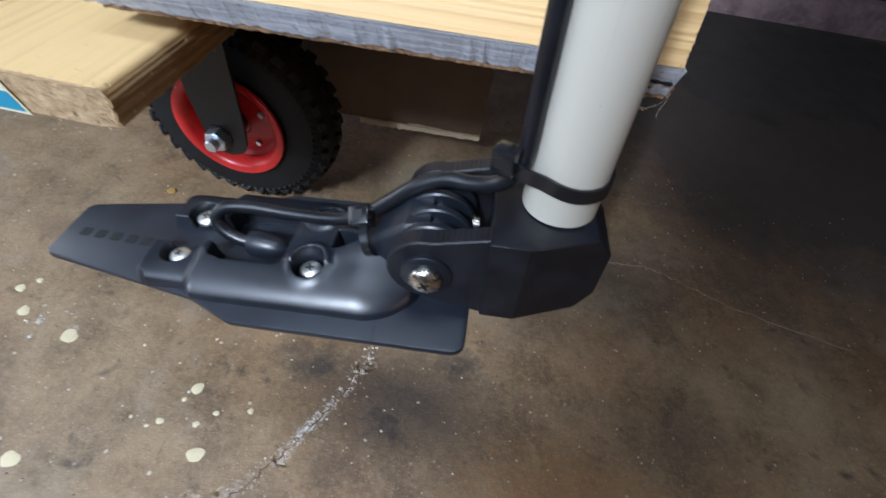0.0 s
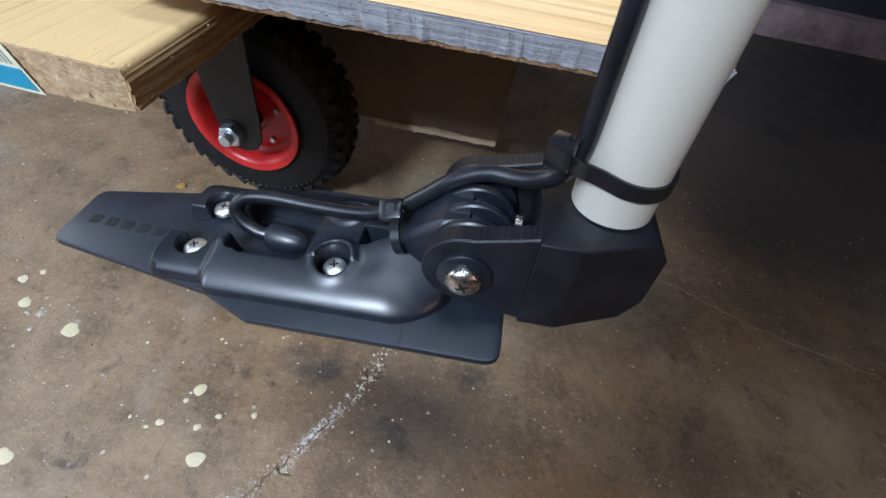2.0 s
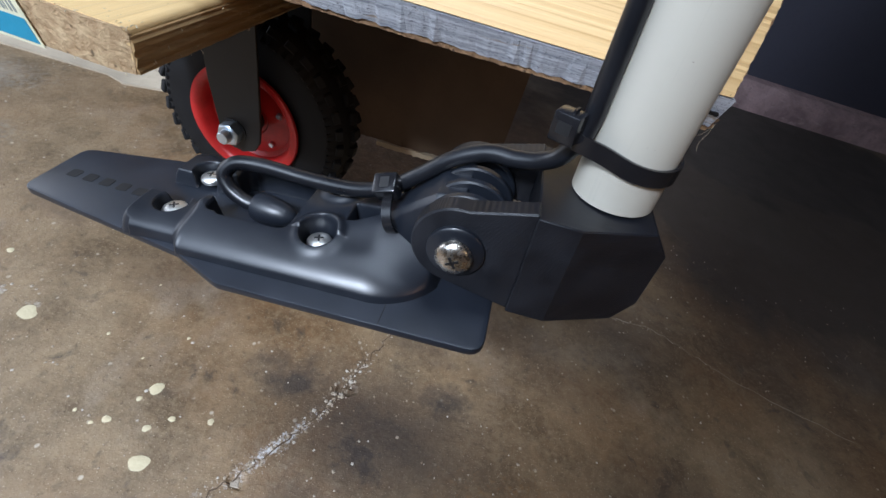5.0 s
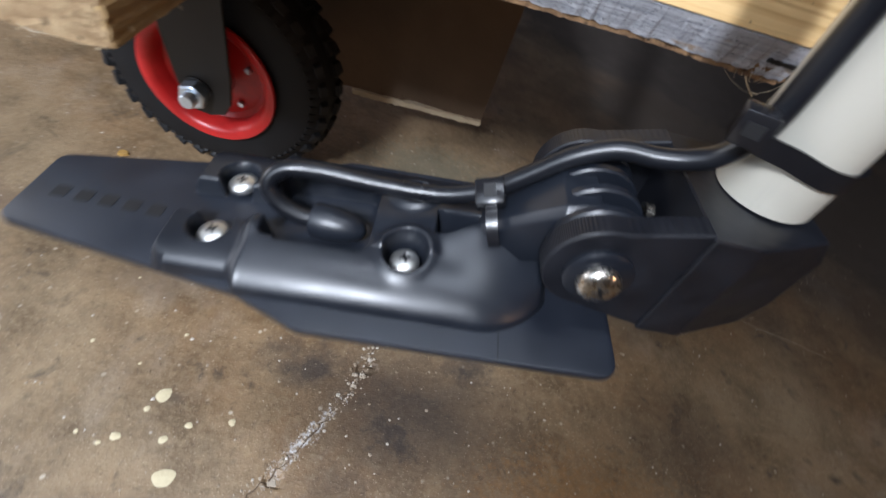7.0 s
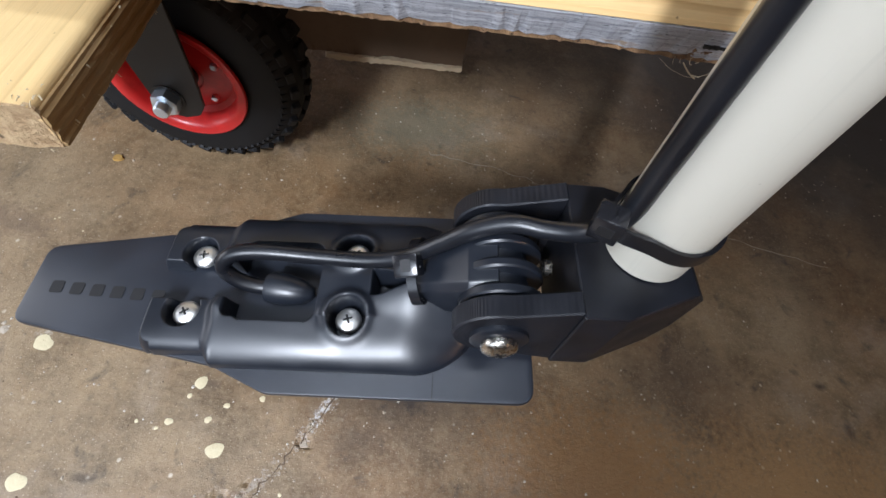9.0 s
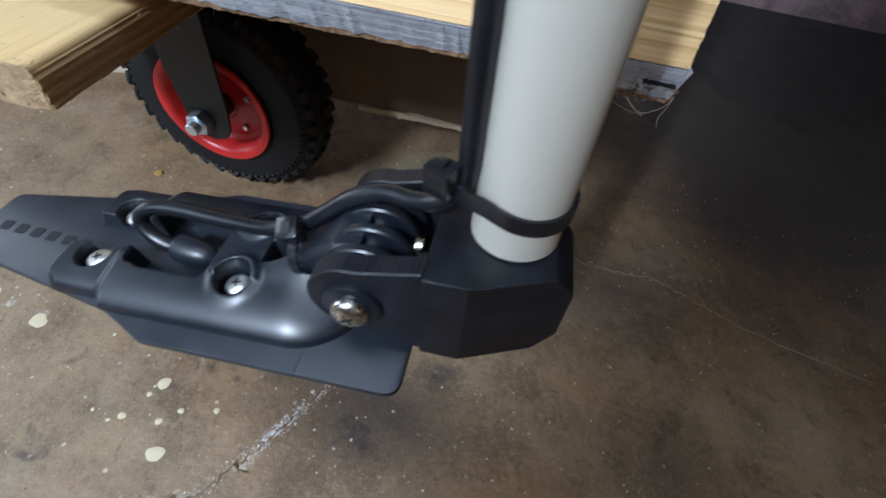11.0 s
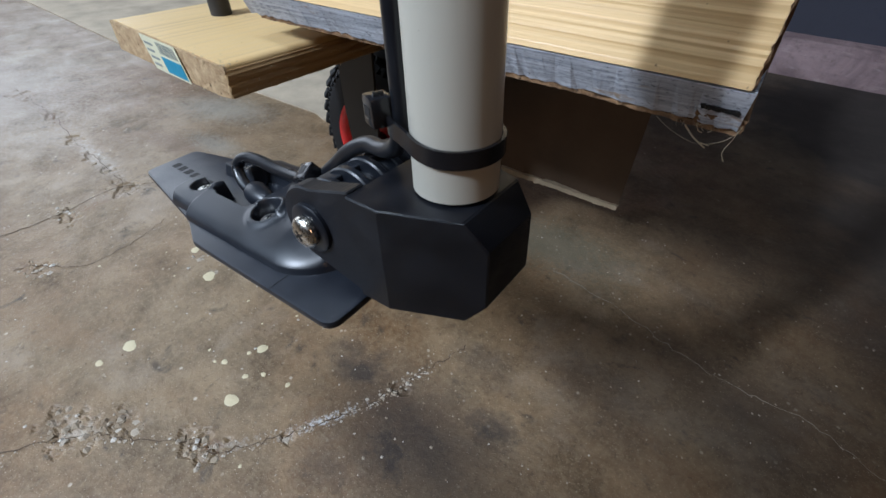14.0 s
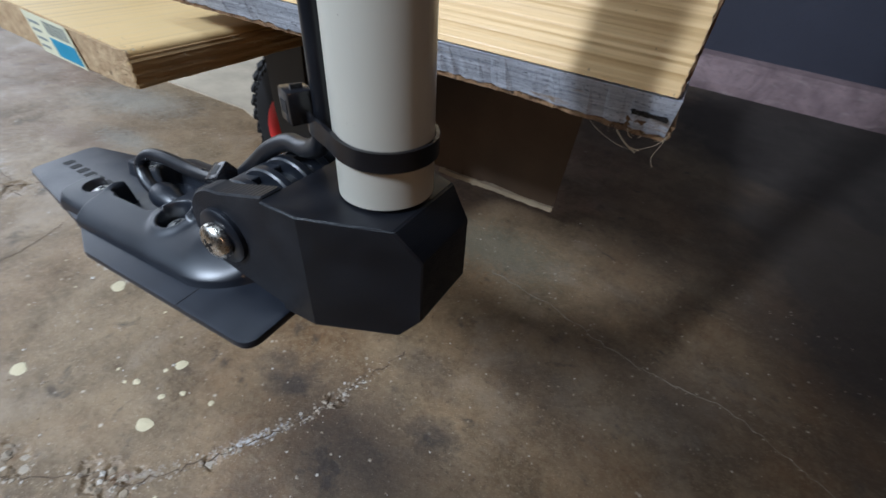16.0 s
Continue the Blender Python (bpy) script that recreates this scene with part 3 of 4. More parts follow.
transducer = empty("sonar_transducer", T, "black plastic sonar transducer with flat nose plate, tilted on its mount", "transducer")

near = [(-0.227, -0.021), (-0.127, -0.0385), (-0.100, -0.0500), (0.0215, -0.0505)]
outline = near + [(u, -v * 0.94) for u, v in near[::-1]]
part("plate", prism(rounded(outline, [0.007, 0.004, 0.012, 0.008, 0.008, 0.012, 0.004, 0.007]), -0.0042, 0.0, 0.0009, 2), PLATE, transducer, "flat satin black nose plate")
keel_pts = []
for u, hw, d in ((-0.20, 0.010, 0.004), (-0.16, 0.020, 0.010), (-0.09, 0.030, 0.017), (-0.02, 0.030, 0.017), (0.005, 0.022, 0.008)):
    for k in range(9):
        a = math.pi * k / 8
        keel_pts.append((u, hw * math.cos(a), -0.004 - d * math.sin(a)))
part("keel", hull(keel_pts), BLACK, transducer)


def rounded_box_distance(u, v, u0, u1, v0, v1, r):
    cu, cv, hu, hv = (u0 + u1) / 2, (v0 + v1) / 2, (u1 - u0) / 2 - r, (v1 - v0) / 2 - r
    du, dv = abs(u - cu) - hu, abs(v - cv) - hv
    return math.hypot(max(du, 0), max(dv, 0)) + min(max(du, dv), 0) - r


def bracket_height(u, v):
    """Height of the moulded bracket over the plate."""
    a = abs(v)
    half = 0.0345 + 0.0055 * smoothstep(-0.1310, -0.1255, u)
    if u > -0.036:
        s = min((u + 0.036) / 0.032, 1)
        half = 0.040 * math.sqrt(max(1 - 0.78 * s * s, 0.0))
    edge, nose, tail = half - a, u + 0.162, -0.004 - u
    front = nose
    if nose < 0.008 and edge < 0.008:
        front = 0.008 - math.hypot(0.008 - nose, 0.008 - edge)
    rise = smoothstep(-0.131, -0.124, u)
    crown = (0.0100 + 0.0046 * rise) * (1 - 0.35 * smoothstep(-0.040, -0.004, u))
    s = min(max((a - 0.008) / (half - 0.008), 0.0), 1.0)
    bow = (1 - s ** 2.3) ** 0.62
    arm = (1 - s ** 5) ** 0.5
    h = 0.0016 + (crown - 0.0016) * (bow * rise + arm * (1 - rise))
    h *= smoothstep(0, 0.0009, edge) * math.sqrt(min(max(front, 0) / 0.0040, 1.0)) * smoothstep(0, 0.006, tail)
    # crest that climbs towards the pivot
    h += 0.0100 * math.exp(-((v / 0.0155) ** 2)) * smoothstep(-0.076, -0.026, u) * smoothstep(0, 0.008, tail)
    # dip between the crest and the flank, just behind the rear screws
    h -= 0.0006 * math.exp(-(((u + 0.046) / 0.009) ** 2) - (((a - 0.017) / 0.006) ** 2))
    # domed collars round the rear screws
    ring = math.hypot(u + 0.065, a - 0.0172)
    h += 0.0030 * math.exp(-(((ring - 0.0098) / 0.0028) ** 2)) * (1.0 if a < 0.0172 else 0.45)
    # small knobs between the front screws and the pocket
    h += 0.0018 * math.exp(-(((u + 0.1268) / 0.0032) ** 2) - (((a - 0.0150) / 0.0045) ** 2))
    # open channel between the arms, notches at the front screws, slots, pocket, rear wells
    cuts = [rounded_box_distance(u, v, -0.20, -0.110, -0.0088, 0.0088, 0.002),
            rounded_box_distance(u, a, -0.1215, -0.1150, 0.0, 0.0178, 0.002),
            rounded_box_distance(u, v, -0.1175, -0.0810, -0.0195, 0.0195, 0.0050),
            math.hypot(u + 0.1430, a - 0.0150) - 0.0074,
            rounded_box_distance(u, a, -0.1485, -0.1365, 0.0, 0.0150, 0.003),
            math.hypot(u + 0.0650, a - 0.0172) - 0.0078]
    cut = min(smoothstep(-0.0004, 0.0013, d) for d in cuts)
    floor_h = 0.0009
    if h > floor_h:
        h = floor_h + (h - floor_h) * cut
    # three-cornered hole in front of the neck
    w = 0.0052 * smoothstep(-0.034, -0.0535, u)
    d = max(-0.0535 - u, abs(v + 0.0012) - w)
    if u < -0.034:
        h = 0.004 + (h - 0.004) * smoothstep(-0.0010, 0.0016, d)
    return h


def bracket():
    bm = bmesh.new()
    nu, nv = 350, 180
    us = [-0.164 + 0.162 * i / nu for i in range(nu + 1)]
    vs = [-0.0415 + 0.083 * j / nv for j in range(nv + 1)]
    grid = [[bm.verts.new((u, v, bracket_height(u, v) - 0.0006)) for v in vs] for u in us]
    for i in range(nu):
        for j in range(nv):
            q = (grid[i][j], grid[i + 1][j], grid[i + 1][j + 1], grid[i][j + 1])
            if max(p.co.z for p in q) > 0.0004:
                bm.faces.new(q)
    bmesh.ops.delete(bm, geom=[v for v in bm.verts if not v.link_faces], context="VERTS")
    return bm


part("bracket", bracket(), BLACK, transducer, "smooth moulded bracket with screw wells and cable pocket", True, 75)
PIVOT = Vector((0.0023, 0.0, 0.0355))
AX_V = Matrix.Rotation(-math.pi / 2, 4, "X")  # z to +y
barrel = turned([(0, -0.0205), (0.0115, -0.0205), (0.0115, 0.0175), (0, 0.0175)], 36, Matrix.Translation(PIVOT) @ AX_V)
part("knuckle", barrel, BLACK, transducer)
for dv in (-0.0175, -0.0065, 0.0045, 0.0150):
    part("knuckle_disc", turned([(0, -0.0021), (0.0170, -0.0021), (0.0177, -0.0013), (0.0177, 0.0013), (0.0170, 0.0021), (0, 0.0021)], 40, Matrix.Translation(PIVOT + Vector((0, dv, 0))) @ AX_V), BLACK, transducer)
neck_pts = []
for u, hw, z0, z1 in ((-0.038, 0.0070, 0.004, 0.0215), (-0.028, 0.0105, 0.010, 0.0325), (-0.012, 0.0165, 0.020, 0.0478), (0.000, 0.0165, 0.030, 0.0500)):
    for sg in (-1, 1):
        neck_pts += [(u, sg * hw, z0), (u, sg * hw, z1 - 0.003), (u, sg * (hw - 0.003), z1)]
part("neck", hull(neck_pts, 0.002, 3), BLACK, transducer)
part("seam", box(-0.0249, -0.0245, -0.0500, -0.030, -0.0001, 0.00015), BAR, transducer)
# worn maker's mark on the nose as plain raised bars
for i in range(6):
    u = -0.216 + 0.0102 * i
    v = -0.0028 - 0.0006 * i
    pts = rounded([(u, v - 0.0032), (u + 0.0062, v - 0.0032), (u + 0.0062, v + 0.0032), (u, v + 0.0032)], 0.0012, 3)
    part("mark_bar", prism(pts, -0.0002, 0.00015), BAR, transducer)


def screw(parent, at, r, mat, tilt=Matrix.Identity(4), turn=20, name="screw"):
    """A round-headed cross-slot screw on its washer face, head up along z."""
    dome = [(0, r * 0.52)] + [(r * math.sin(a), r * 0.08 + r * 0.44 * math.cos(a)) for a in (0.3, 0.6, 0.9, 1.2, 1.45)] + [(r, 0), (r * 0.97, -r * 0.15), (0, -r * 0.15)]
    m = Matrix.Translation(at) @ tilt @ Matrix.Rotation(radians(turn), 4, "Z")
    head = part(name, turned(dome[::-1], 28, m), mat, parent, "bright round cross-slot screw head")
    for k in range(2):
        part("slot", hold(box(-r * 0.36, r * 0.36, -r * 0.075, r * 0.075, r * 0.36, r * 0.525), m @ Matrix.Rotation(math.pi / 2 * k, 4, "Z")), BAR, head)
    return head


for u, v, h, tn in ((-0.1425, 0.0150, 0.0036, 10), (-0.1425, -0.0155, 0.0040, 35), (-0.0650, -0.0172, 0.0072, 20), (-0.0650, 0.0172, 0.0072, 60)):
    screw(transducer, (u, v, h), 0.0061, CHROME, Matrix.Identity(4), tn)
boot_m = Matrix.Translation((-0.1065, -0.001, 0.0062)) @ Matrix.Rotation(radians(90), 4, "Y") @ Matrix.Rotation(radians(8), 4, "X")
part("cable_boot", turned([(0, 0), (0.0056, 0), (0.0073, 0.0006), (0.0078, 0.0030), (0.0077, 0.0080), (0.0070, 0.0135), (0.0056, 0.0185), (0.0032, 0.0222), (0, 0.0236)], 32, boot_m), BLACK, transducer, "tapered black cable boot")

# ---- printed mount and pipe ----
OB = Vector((0.0497, 0.1752, 0.3612))
BZ = Vector((-0.0956, 0.028, 1)).normalized()
BX = (Vector((1, 0.04, 0)) - BZ * Vector((1, 0.04, 0)).dot(BZ)).normalized()
BY = BZ.cross(BX)
B = frame_matrix(OB, BX, BY, BZ)
mount = empty("pole_mount", B, "faceted black printed plastic mount with two ears holding the transducer", "mount")
YN, YF = -0.0325, 0.0285
block_pts = []
for s, y1, y2, y3 in ((-1, YN, -0.0200, -0.0165), (1, YF, 0.0190, 0.0160)):
    block_pts += [(-0.029, y1, 0.0040), (-0.0125, y1, 0.0036), (0.0170, y2, 0.0020), (0.0258, y3, -0.0095), (0.0258, y3, -0.0366), (0.0175, y2, -0.0462), (-0.0125, y1, -0.0462), (-0.029, y1, -0.0462)]
block = part("block", hull(block_pts, 0.0006, 1), PRINT, mount, "faceted socket block with chamfered end", True, 20)


def ear(y0, y1):
    px, pz, r = -0.0555, -0.0200, 0.0188
    pts = [(-0.0285, 0.0052)]
    for k in range(19):
        a = radians(84 + k * (250 - 84) / 18)
        pts.append((px + r * math.cos(a), pz + r * math.sin(a)))
    pts.append((-0.0285, -0.0455))
    m = Matrix(((1, 0, 0, 0), (0, 0, 1, 0), (0, 1, 0, 0), (0, 0, 0, 1)))
    return prism(pts, y0, y1, 0.0007, 1, m)


part("ear", ear(YN + 0.0011, YN + 0.0105), PRINT, mount, "", True, 20)
part("ear", ear(YF - 0.0095, YF), PRINT, mount, "", True, 20)
TO_NEAR = Matrix.Rotation(math.pi / 2, 4, "X")  # z to -y
part("washer", turned([(0, 0), (0.0118, 0), (0.0118, 0.0018), (0.0108, 0.0026), (0, 0.0026)], 36, Matrix.Translation((-0.0555, YN + 0.0011, -0.0205)) @ TO_NEAR), BLACK, mount, "black washer")
screw(mount, (-0.0555, YN - 0.0030, -0.0210), 0.0076, STAINLESS, TO_NEAR, 30, "pivot_bolt")
part("bolt_end", turned([(0, 0), (0.0035, 0), (0.0035, 0.003), (0, 0.0035)], 16, Matrix.Translation((-0.0375, -0.004, -0.012)) @ Matrix.Rotation(radians(90), 4, "Y")), STAINLESS, mount)

pipe_len = (TOP - OB.z) / BZ.z
pipe_h = empty("pvc_pipe", B, "white one-inch plastic pipe standing in the black mount", "pipe")
R = 0.0167
part("pipe", turned([(R - 0.003, 0.004), (R, 0.004), (R, pipe_len - 0.01), (R - 0.003, pipe_len - 0.01)], 64), PVC, pipe_h)

# cable: out of the boot, round a loop, along the bracket, up the pipe
RC = 0.0038
cable_T = [(-0.104, -0.001, 0.0063), (-0.112, -0.0015, 0.0075), (-0.1205, 0.000, 0.0120), (-0.1245, 0.0030, 0.0185), (-0.1190, 0.0065, 0.0240), (-0.105, 0.0080, 0.0250), (-0.080, 0.0072, 0.0240), (-0.055, 0.0055, 0.0258), (-0.038, 0.0050, 0.0320), (-0.024, 0.0060, 0.0420), (-0.010, 0.0070, 0.0530), (0.004, 0.0065, 0.0595)]
cable_B = [(-0.041, 0.002, 0.0070), (-0.0315, -0.001, 0.0105), (-0.0245, -0.0040, 0.0170), (-0.0200, -0.0058, 0.030), (-0.0196, -0.0062, 0.055), (-0.0196, -0.0062, 0.15), (-0.0196, -0.006, 0.6), (-0.0196, -0.006, 1.4)]
cable_pts = [T @ Vector(p) for p in cable_T] + [B @ Vector(p) for p in cable_B]
cable = part("transducer_cable", tube(cable_pts, RC, 10, 16), RUBBER_CABLE)
tagged(cable, "black round cable looping over the bracket and up the pipe", "cable")


def zip_tie(m, loop, width, head_at, head_turn, tail, label):
    """A flat strap round loop (points), a square head with a slot, a cut tail."""
    tie = empty("zip_tie", m, label, "cable tie", "zip ties on the mount")
    t = 0.0007
    sec = [(-t, -width / 2), (t, -width / 2), (t, width / 2), (-t, width / 2)]
    part("strap", sweep(loop, sec, True, (0, 0, 1)), TIE, tie)
    hm = Matrix.Translation(head_at) @ head_turn
    head = part("head", hold(box(-0.0050, 0.0050, -0.0044, 0.0044, -0.0055, 0.0055, 0.0008), hm), TIE, tie)
    part("slot", hold(box(-0.0026, 0.0026, -0.0046, -0.0040, -0.0020, 0.0024), hm), BAR, head)
    part("tail", hold(box(-0.0005, 0.0005, -0.0020, 0.0020, -0.002, tail), hm @ Matrix.Translation((0.0012, 0, 0.004))), TIE, tie)
    return tie


def egg(cx, cy, r, extra, at, n=56):
    """Ring of radius r that bulges by extra towards the angle at (degrees)."""
    out = []
    for i in range(n):
        a = 2 * math.pi * i / n
        d = abs((math.degrees(a) - at + 180) % 360 - 180)
        k = r + extra * math.exp(-((d / 24) ** 2))
        out.append((cx + k * math.cos(a), cy + k * math.sin(a), 0.0214 + 0.0045 * math.exp(-((d / 60) ** 2))))
    return out


zip_tie(B, egg(0, 0, R + 0.0011, 0.0080, 197), 0.0066, (-0.0275, -0.0100, 0.0305), Matrix.Rotation(radians(-25), 4, "Z"), 0.003, "black zip tie holding the cable to the pipe")
tie_m = T @ Matrix.Translation((-0.0345, 0.004, 0.030)) @ Matrix.Rotation(radians(90), 4, "Y") @ Matrix.Rotation(radians(-18), 4, "Y")
ring = [(0.0105 * math.cos(2 * math.pi * i / 48) + 0.006, 0.0155 * math.sin(2 * math.pi * i / 48) - 0.002, 0) for i in range(48)]
zip_tie(tie_m, ring, 0.0045, (-0.0075, -0.006, 0.0), Matrix.Rotation(radians(-60), 4, "Z"), 0.002, "black zip tie round the bracket neck and cable")

# ---- wooden cart ----
CX = Vector((0.997, 0.071, 0.028)).normalized()
CY = Vector((-0.071, 0.997, 0)).normalized()
CZ = CX.cross(CY)
C = frame_matrix(Vector((0.0, 0.306, 0.3585)), CX, CY, CZ)
cart = empty("wooden_cart", C, "low cart of pine boards on a grey painted plywood deck", "cart")
XR = 0.1235


def ragged_edge(bm, pick, amount, seed):
    rnd = random.Random(seed)
    for v in bm.verts:
        if pick(v.co):
            v.co += Vector((rnd.uniform(-amount, amount), rnd.uniform(-amount, amount), rnd.uniform(-amount, amount) * 0.6))
    return bm


def diced(x0, x1, y0, y1, z0, z1, nx, ny, nz):
    bm = box(x0, x1, y0, y1, z0, z1)
    for axis, lo, hi, k in ((0, x0, x1, nx), (1, y0, y1, ny), (2, z0, z1, nz)):
        for i in range(1, k):
            no = [0, 0, 0]
            no[axis] = 1
            co = [0, 0, 0]
            co[axis] = lo + (hi - lo) * i / k
            bmesh.ops.bisect_plane(bm, geom=bm.verts[:] + bm.edges[:] + bm.faces[:], plane_co=co, plane_no=no)
    return bm


XL = -0.268
deck = diced(XL, XR, 0.0, 0.75, -0.001, 0.0185, 90, 1, 1)
for v in deck.verts:
    if v.co.y < 0.01:
        v.co.y += -0.010 if v.co.z > 0.01 else 0.0
for v in deck.verts:
    if v.co.z < 0.01:
        v.co.z -= 0.0025 * smoothstep(0.03, 0.12, v.co.x)
ragged_edge(deck, lambda c: c.z < 0.005 and c.y < 0.05, 0.0013, 4)
part("deck", deck, GREY, cart, "grey painted plywood deck with worn paint and a torn lower edge", False)
under = diced(XL + 0.01, XR - 0.001, 0.0012, 0.74, -0.0040, -0.0012, 150, 1, 1)
for v in under.verts:
    v.co.z -= 0.0028 * smoothstep(0.03, 0.12, v.co.x)
ragged_edge(under, lambda c: c.y < 0.02, 0.0006, 9)
part("torn_layer", under, DARK_END, cart, "torn brown plywood layer", False)
lean = Matrix.Translation((0, -0.0095, 0.0195)) @ Matrix.Rotation(radians(-19), 4, "X")
HB = 0.0630


def level_top(bm):
    """Saw the top of the leaning timber level, its front edge worn."""
    for v in bm.verts:
        if v.co.z > HB - 0.0001:
            v.co.z += v.co.y * math.tan(radians(19)) - 0.0004
    return bm


board = diced(XL, XR - 0.0015, 0, 0.089, 0, HB, 2, 3, 36)
ragged_edge(board, lambda c: c.x > 0.1, 0.0005, 7)
for v in board.verts:
    if v.co.x > 0.05:
        v.co.x -= 0.0012 * (1 - min(v.co.y / 0.036, 1))
part("front_board", hold(level_top(board), lean), PINE_X, cart, "pale pine timber with straight grain and rough sawn end", False)
board_end = diced(XR - 0.0036, XR - 0.0006, 0.001, 0.087, 0.001, HB - 0.001, 1, 9, 18)
ragged_edge(board_end, lambda c: True, 0.0008, 8)
for v in board_end.verts:
    v.co.x -= 0.0012 * (1 - min(v.co.y / 0.036, 1))
part("sawn_end", hold(board_end, lean), DARK_END, cart, "brown rough sawn end grain", False)
knot_pts = rounded([(-0.0075, -0.002), (-0.004, 0.0045), (0.002, 0.0032), (0.0062, 0.0048), (0.0070, -0.003), (0.001, -0.0055)], 0.002, 3)
part("knot", hold(prism(knot_pts, 0, 0.0010, 0, 2, Matrix.Translation((XR - 0.0090, 0.0004, HB - 0.0052)) @ Matrix.Rotation(radians(90), 4, "X")), lean), rough_wood("dark_knot_wood", (0.025, 0.013, 0.008), (0.11, 0.055, 0.025), 260), cart, "dark brown broken knot", False)
part("pencil_mark", hold(hold(box(-0.0004, 0.0004, -0.0003, 0.0003, 0, 0.0127), Matrix.Translation((-0.1839, 0, 0.0177)) @ Matrix.Rotation(radians(-17), 4, "Y")), lean), BAR, cart, "short dark pencil stroke", False)
rnd = random.Random(31)
nicks = []
for i in range(26):
    x = XR - 0.012 - abs(rnd.gauss(0, 0.05)) if i % 2 else rnd.uniform(XL, XR)
    nicks.append(hold(hull([(rnd.uniform(-1, 1) * 0.0035, rnd.uniform(-0.0003, 0.0003), rnd.uniform(-1, 1) * 0.0009) for _ in range(8)]), Matrix.Translation((x, 0.0002, HB - abs(rnd.gauss(0, 0.0012))))))
tagged(part("worn_nicks", hold(join(*nicks), lean), DARK_END, cart, "brown nicks along the worn edge", False), kind="stuff")
# black strip laid on the deck edge, standing in for a narrow slit
flake = diced(XR - 0.021, XR - 0.003, -0.0060, -0.002, 0.0055, 0.0082, 12, 1, 2)
for v in flake.verts:
    v.co.y -= (v.co.z - 0.0065) * 0.51
ragged_edge(flake, lambda c: True, 0.0007, 15)
part("deck_slit", flake, BAR, cart, "black slit near the deck corner, drawn as a dark strip", False)
corner = diced(XR - 0.022, XR + 0.0012, -0.0046, 0.30, -0.0058, 0.0030, 14, 6, 5)
for v in corner.verts:
    if v.co.y < 0.0:
        v.co.y -= (v.co.z - 0.0065) * 0.51
ragged_edge(corner, lambda c: True, 0.0009, 16)
part("torn_corner", corner, DARK_END, cart, "torn brown plywood corner", False)
rnd = random.Random(3)
fibres = []
for i in range(16):
    x, y = XR - rnd.uniform(-0.002, 0.03), rnd.uniform(-0.002, 0.01)
    p = Vector((x, y, -0.004))
    d = Vector((rnd.uniform(-1, 0.6), rnd.uniform(-0.6, 0.3), rnd.uniform(-0.9, 0.1))) * rnd.uniform(0.003, 0.010)
    fibres.append(sweep(spline([p, p + d * 0.5 + Vector((0, 0, -0.0015)), p + d], 4), circle(rnd.choice((0.00008, 0.00010, 0.00022)), 4)))
for pts, r in (([(0.099, -0.004, -0.005), (0.105, -0.005, -0.010), (0.112, -0.004, -0.0145)], 0.00042), ([(0.108, -0.0045, -0.012), (0.1135, -0.005, -0.0125)], 0.00028),
               ([(0.084, -0.004, -0.004), (0.094, -0.006, -0.009), (0.108, -0.006, -0.0125), (0.119, -0.005, -0.008), (0.124, -0.004, -0.001)], 0.0001),
               ([(0.124, -0.004, 0.001), (0.1225, -0.006, -0.006), (0.1205, -0.007, -0.013), (0.123, -0.006, -0.0185)], 0.0001)):
    fibres.append(sweep(spline(pts, 6), circle(r, 5)))
tagged(part("splinters", join(*fibres), FIBRE, cart, "thin dry torn fibres"), kind="stuff")

# plank across the cart, its cut end forwards
PLX = Vector((0.999, 0.005, 0.0)).normalized()
PLY = Vector((-0.06, 0.998, -0.02)).normalized()
PLZ = PLX.cross(PLY).normalized()
P = frame_matrix(Vector((-0.2185, 0.2215, 0.3048)), PLX, PLY, PLZ)
plank = empty("pine_plank", P, "thick pine plank with chipped cut end and paper tag", "plank")
PW, PT = 0.190, 0.0272
RE = 0.0075


def eased(bm):
    """Round the long upper edge of the plank."""
    for v in bm.verts:
        dx, dz = v.co.x + RE, v.co.z - (PT - RE)
        d = math.hypot(dx, dz)
        if dx > 0 and dz > 0 and d > RE:
            v.co.x, v.co.z = -RE + dx * RE / d, PT - RE + dz * RE / d
    return bm


TAG_Y = Matrix(((1, 0, 0, 0), (0, 0, 1, 0), (0, 1, 0, 0), (0, 0, 0, 1)))
section = rounded([(-PW, 0.0005), (-0.0008, 0.0005), (-0.0008, PT), (-PW, PT)], [0.002, 0.002, RE, 0.004], 7)
part("board", prism(section, 0.0015, 0.62, 0, 2, TAG_Y), PINE_Y, plank, "pale pine with strong straight grain", True, 50)
end = eased(diced(-PW + 0.001, -0.0004, -0.001, 0.004, 0.0002, PT - 0.0004, 90, 1, 16))
ragged_edge(end, lambda c: c.y < 0.001, 0.0003, 5)
for v in end.verts:
    if v.co.y < 0.001:
        k = smoothstep(-0.022, 0.0, v.co.x)
        v.co.y += 0.0025 * k * k
part("cut_end", end, END, plank, "chipped sawn end grain", False)
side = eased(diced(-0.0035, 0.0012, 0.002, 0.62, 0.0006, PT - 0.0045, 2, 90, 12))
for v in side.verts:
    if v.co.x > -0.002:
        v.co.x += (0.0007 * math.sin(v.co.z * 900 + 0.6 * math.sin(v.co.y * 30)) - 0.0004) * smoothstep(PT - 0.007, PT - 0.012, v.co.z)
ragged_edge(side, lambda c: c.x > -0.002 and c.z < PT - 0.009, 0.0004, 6)
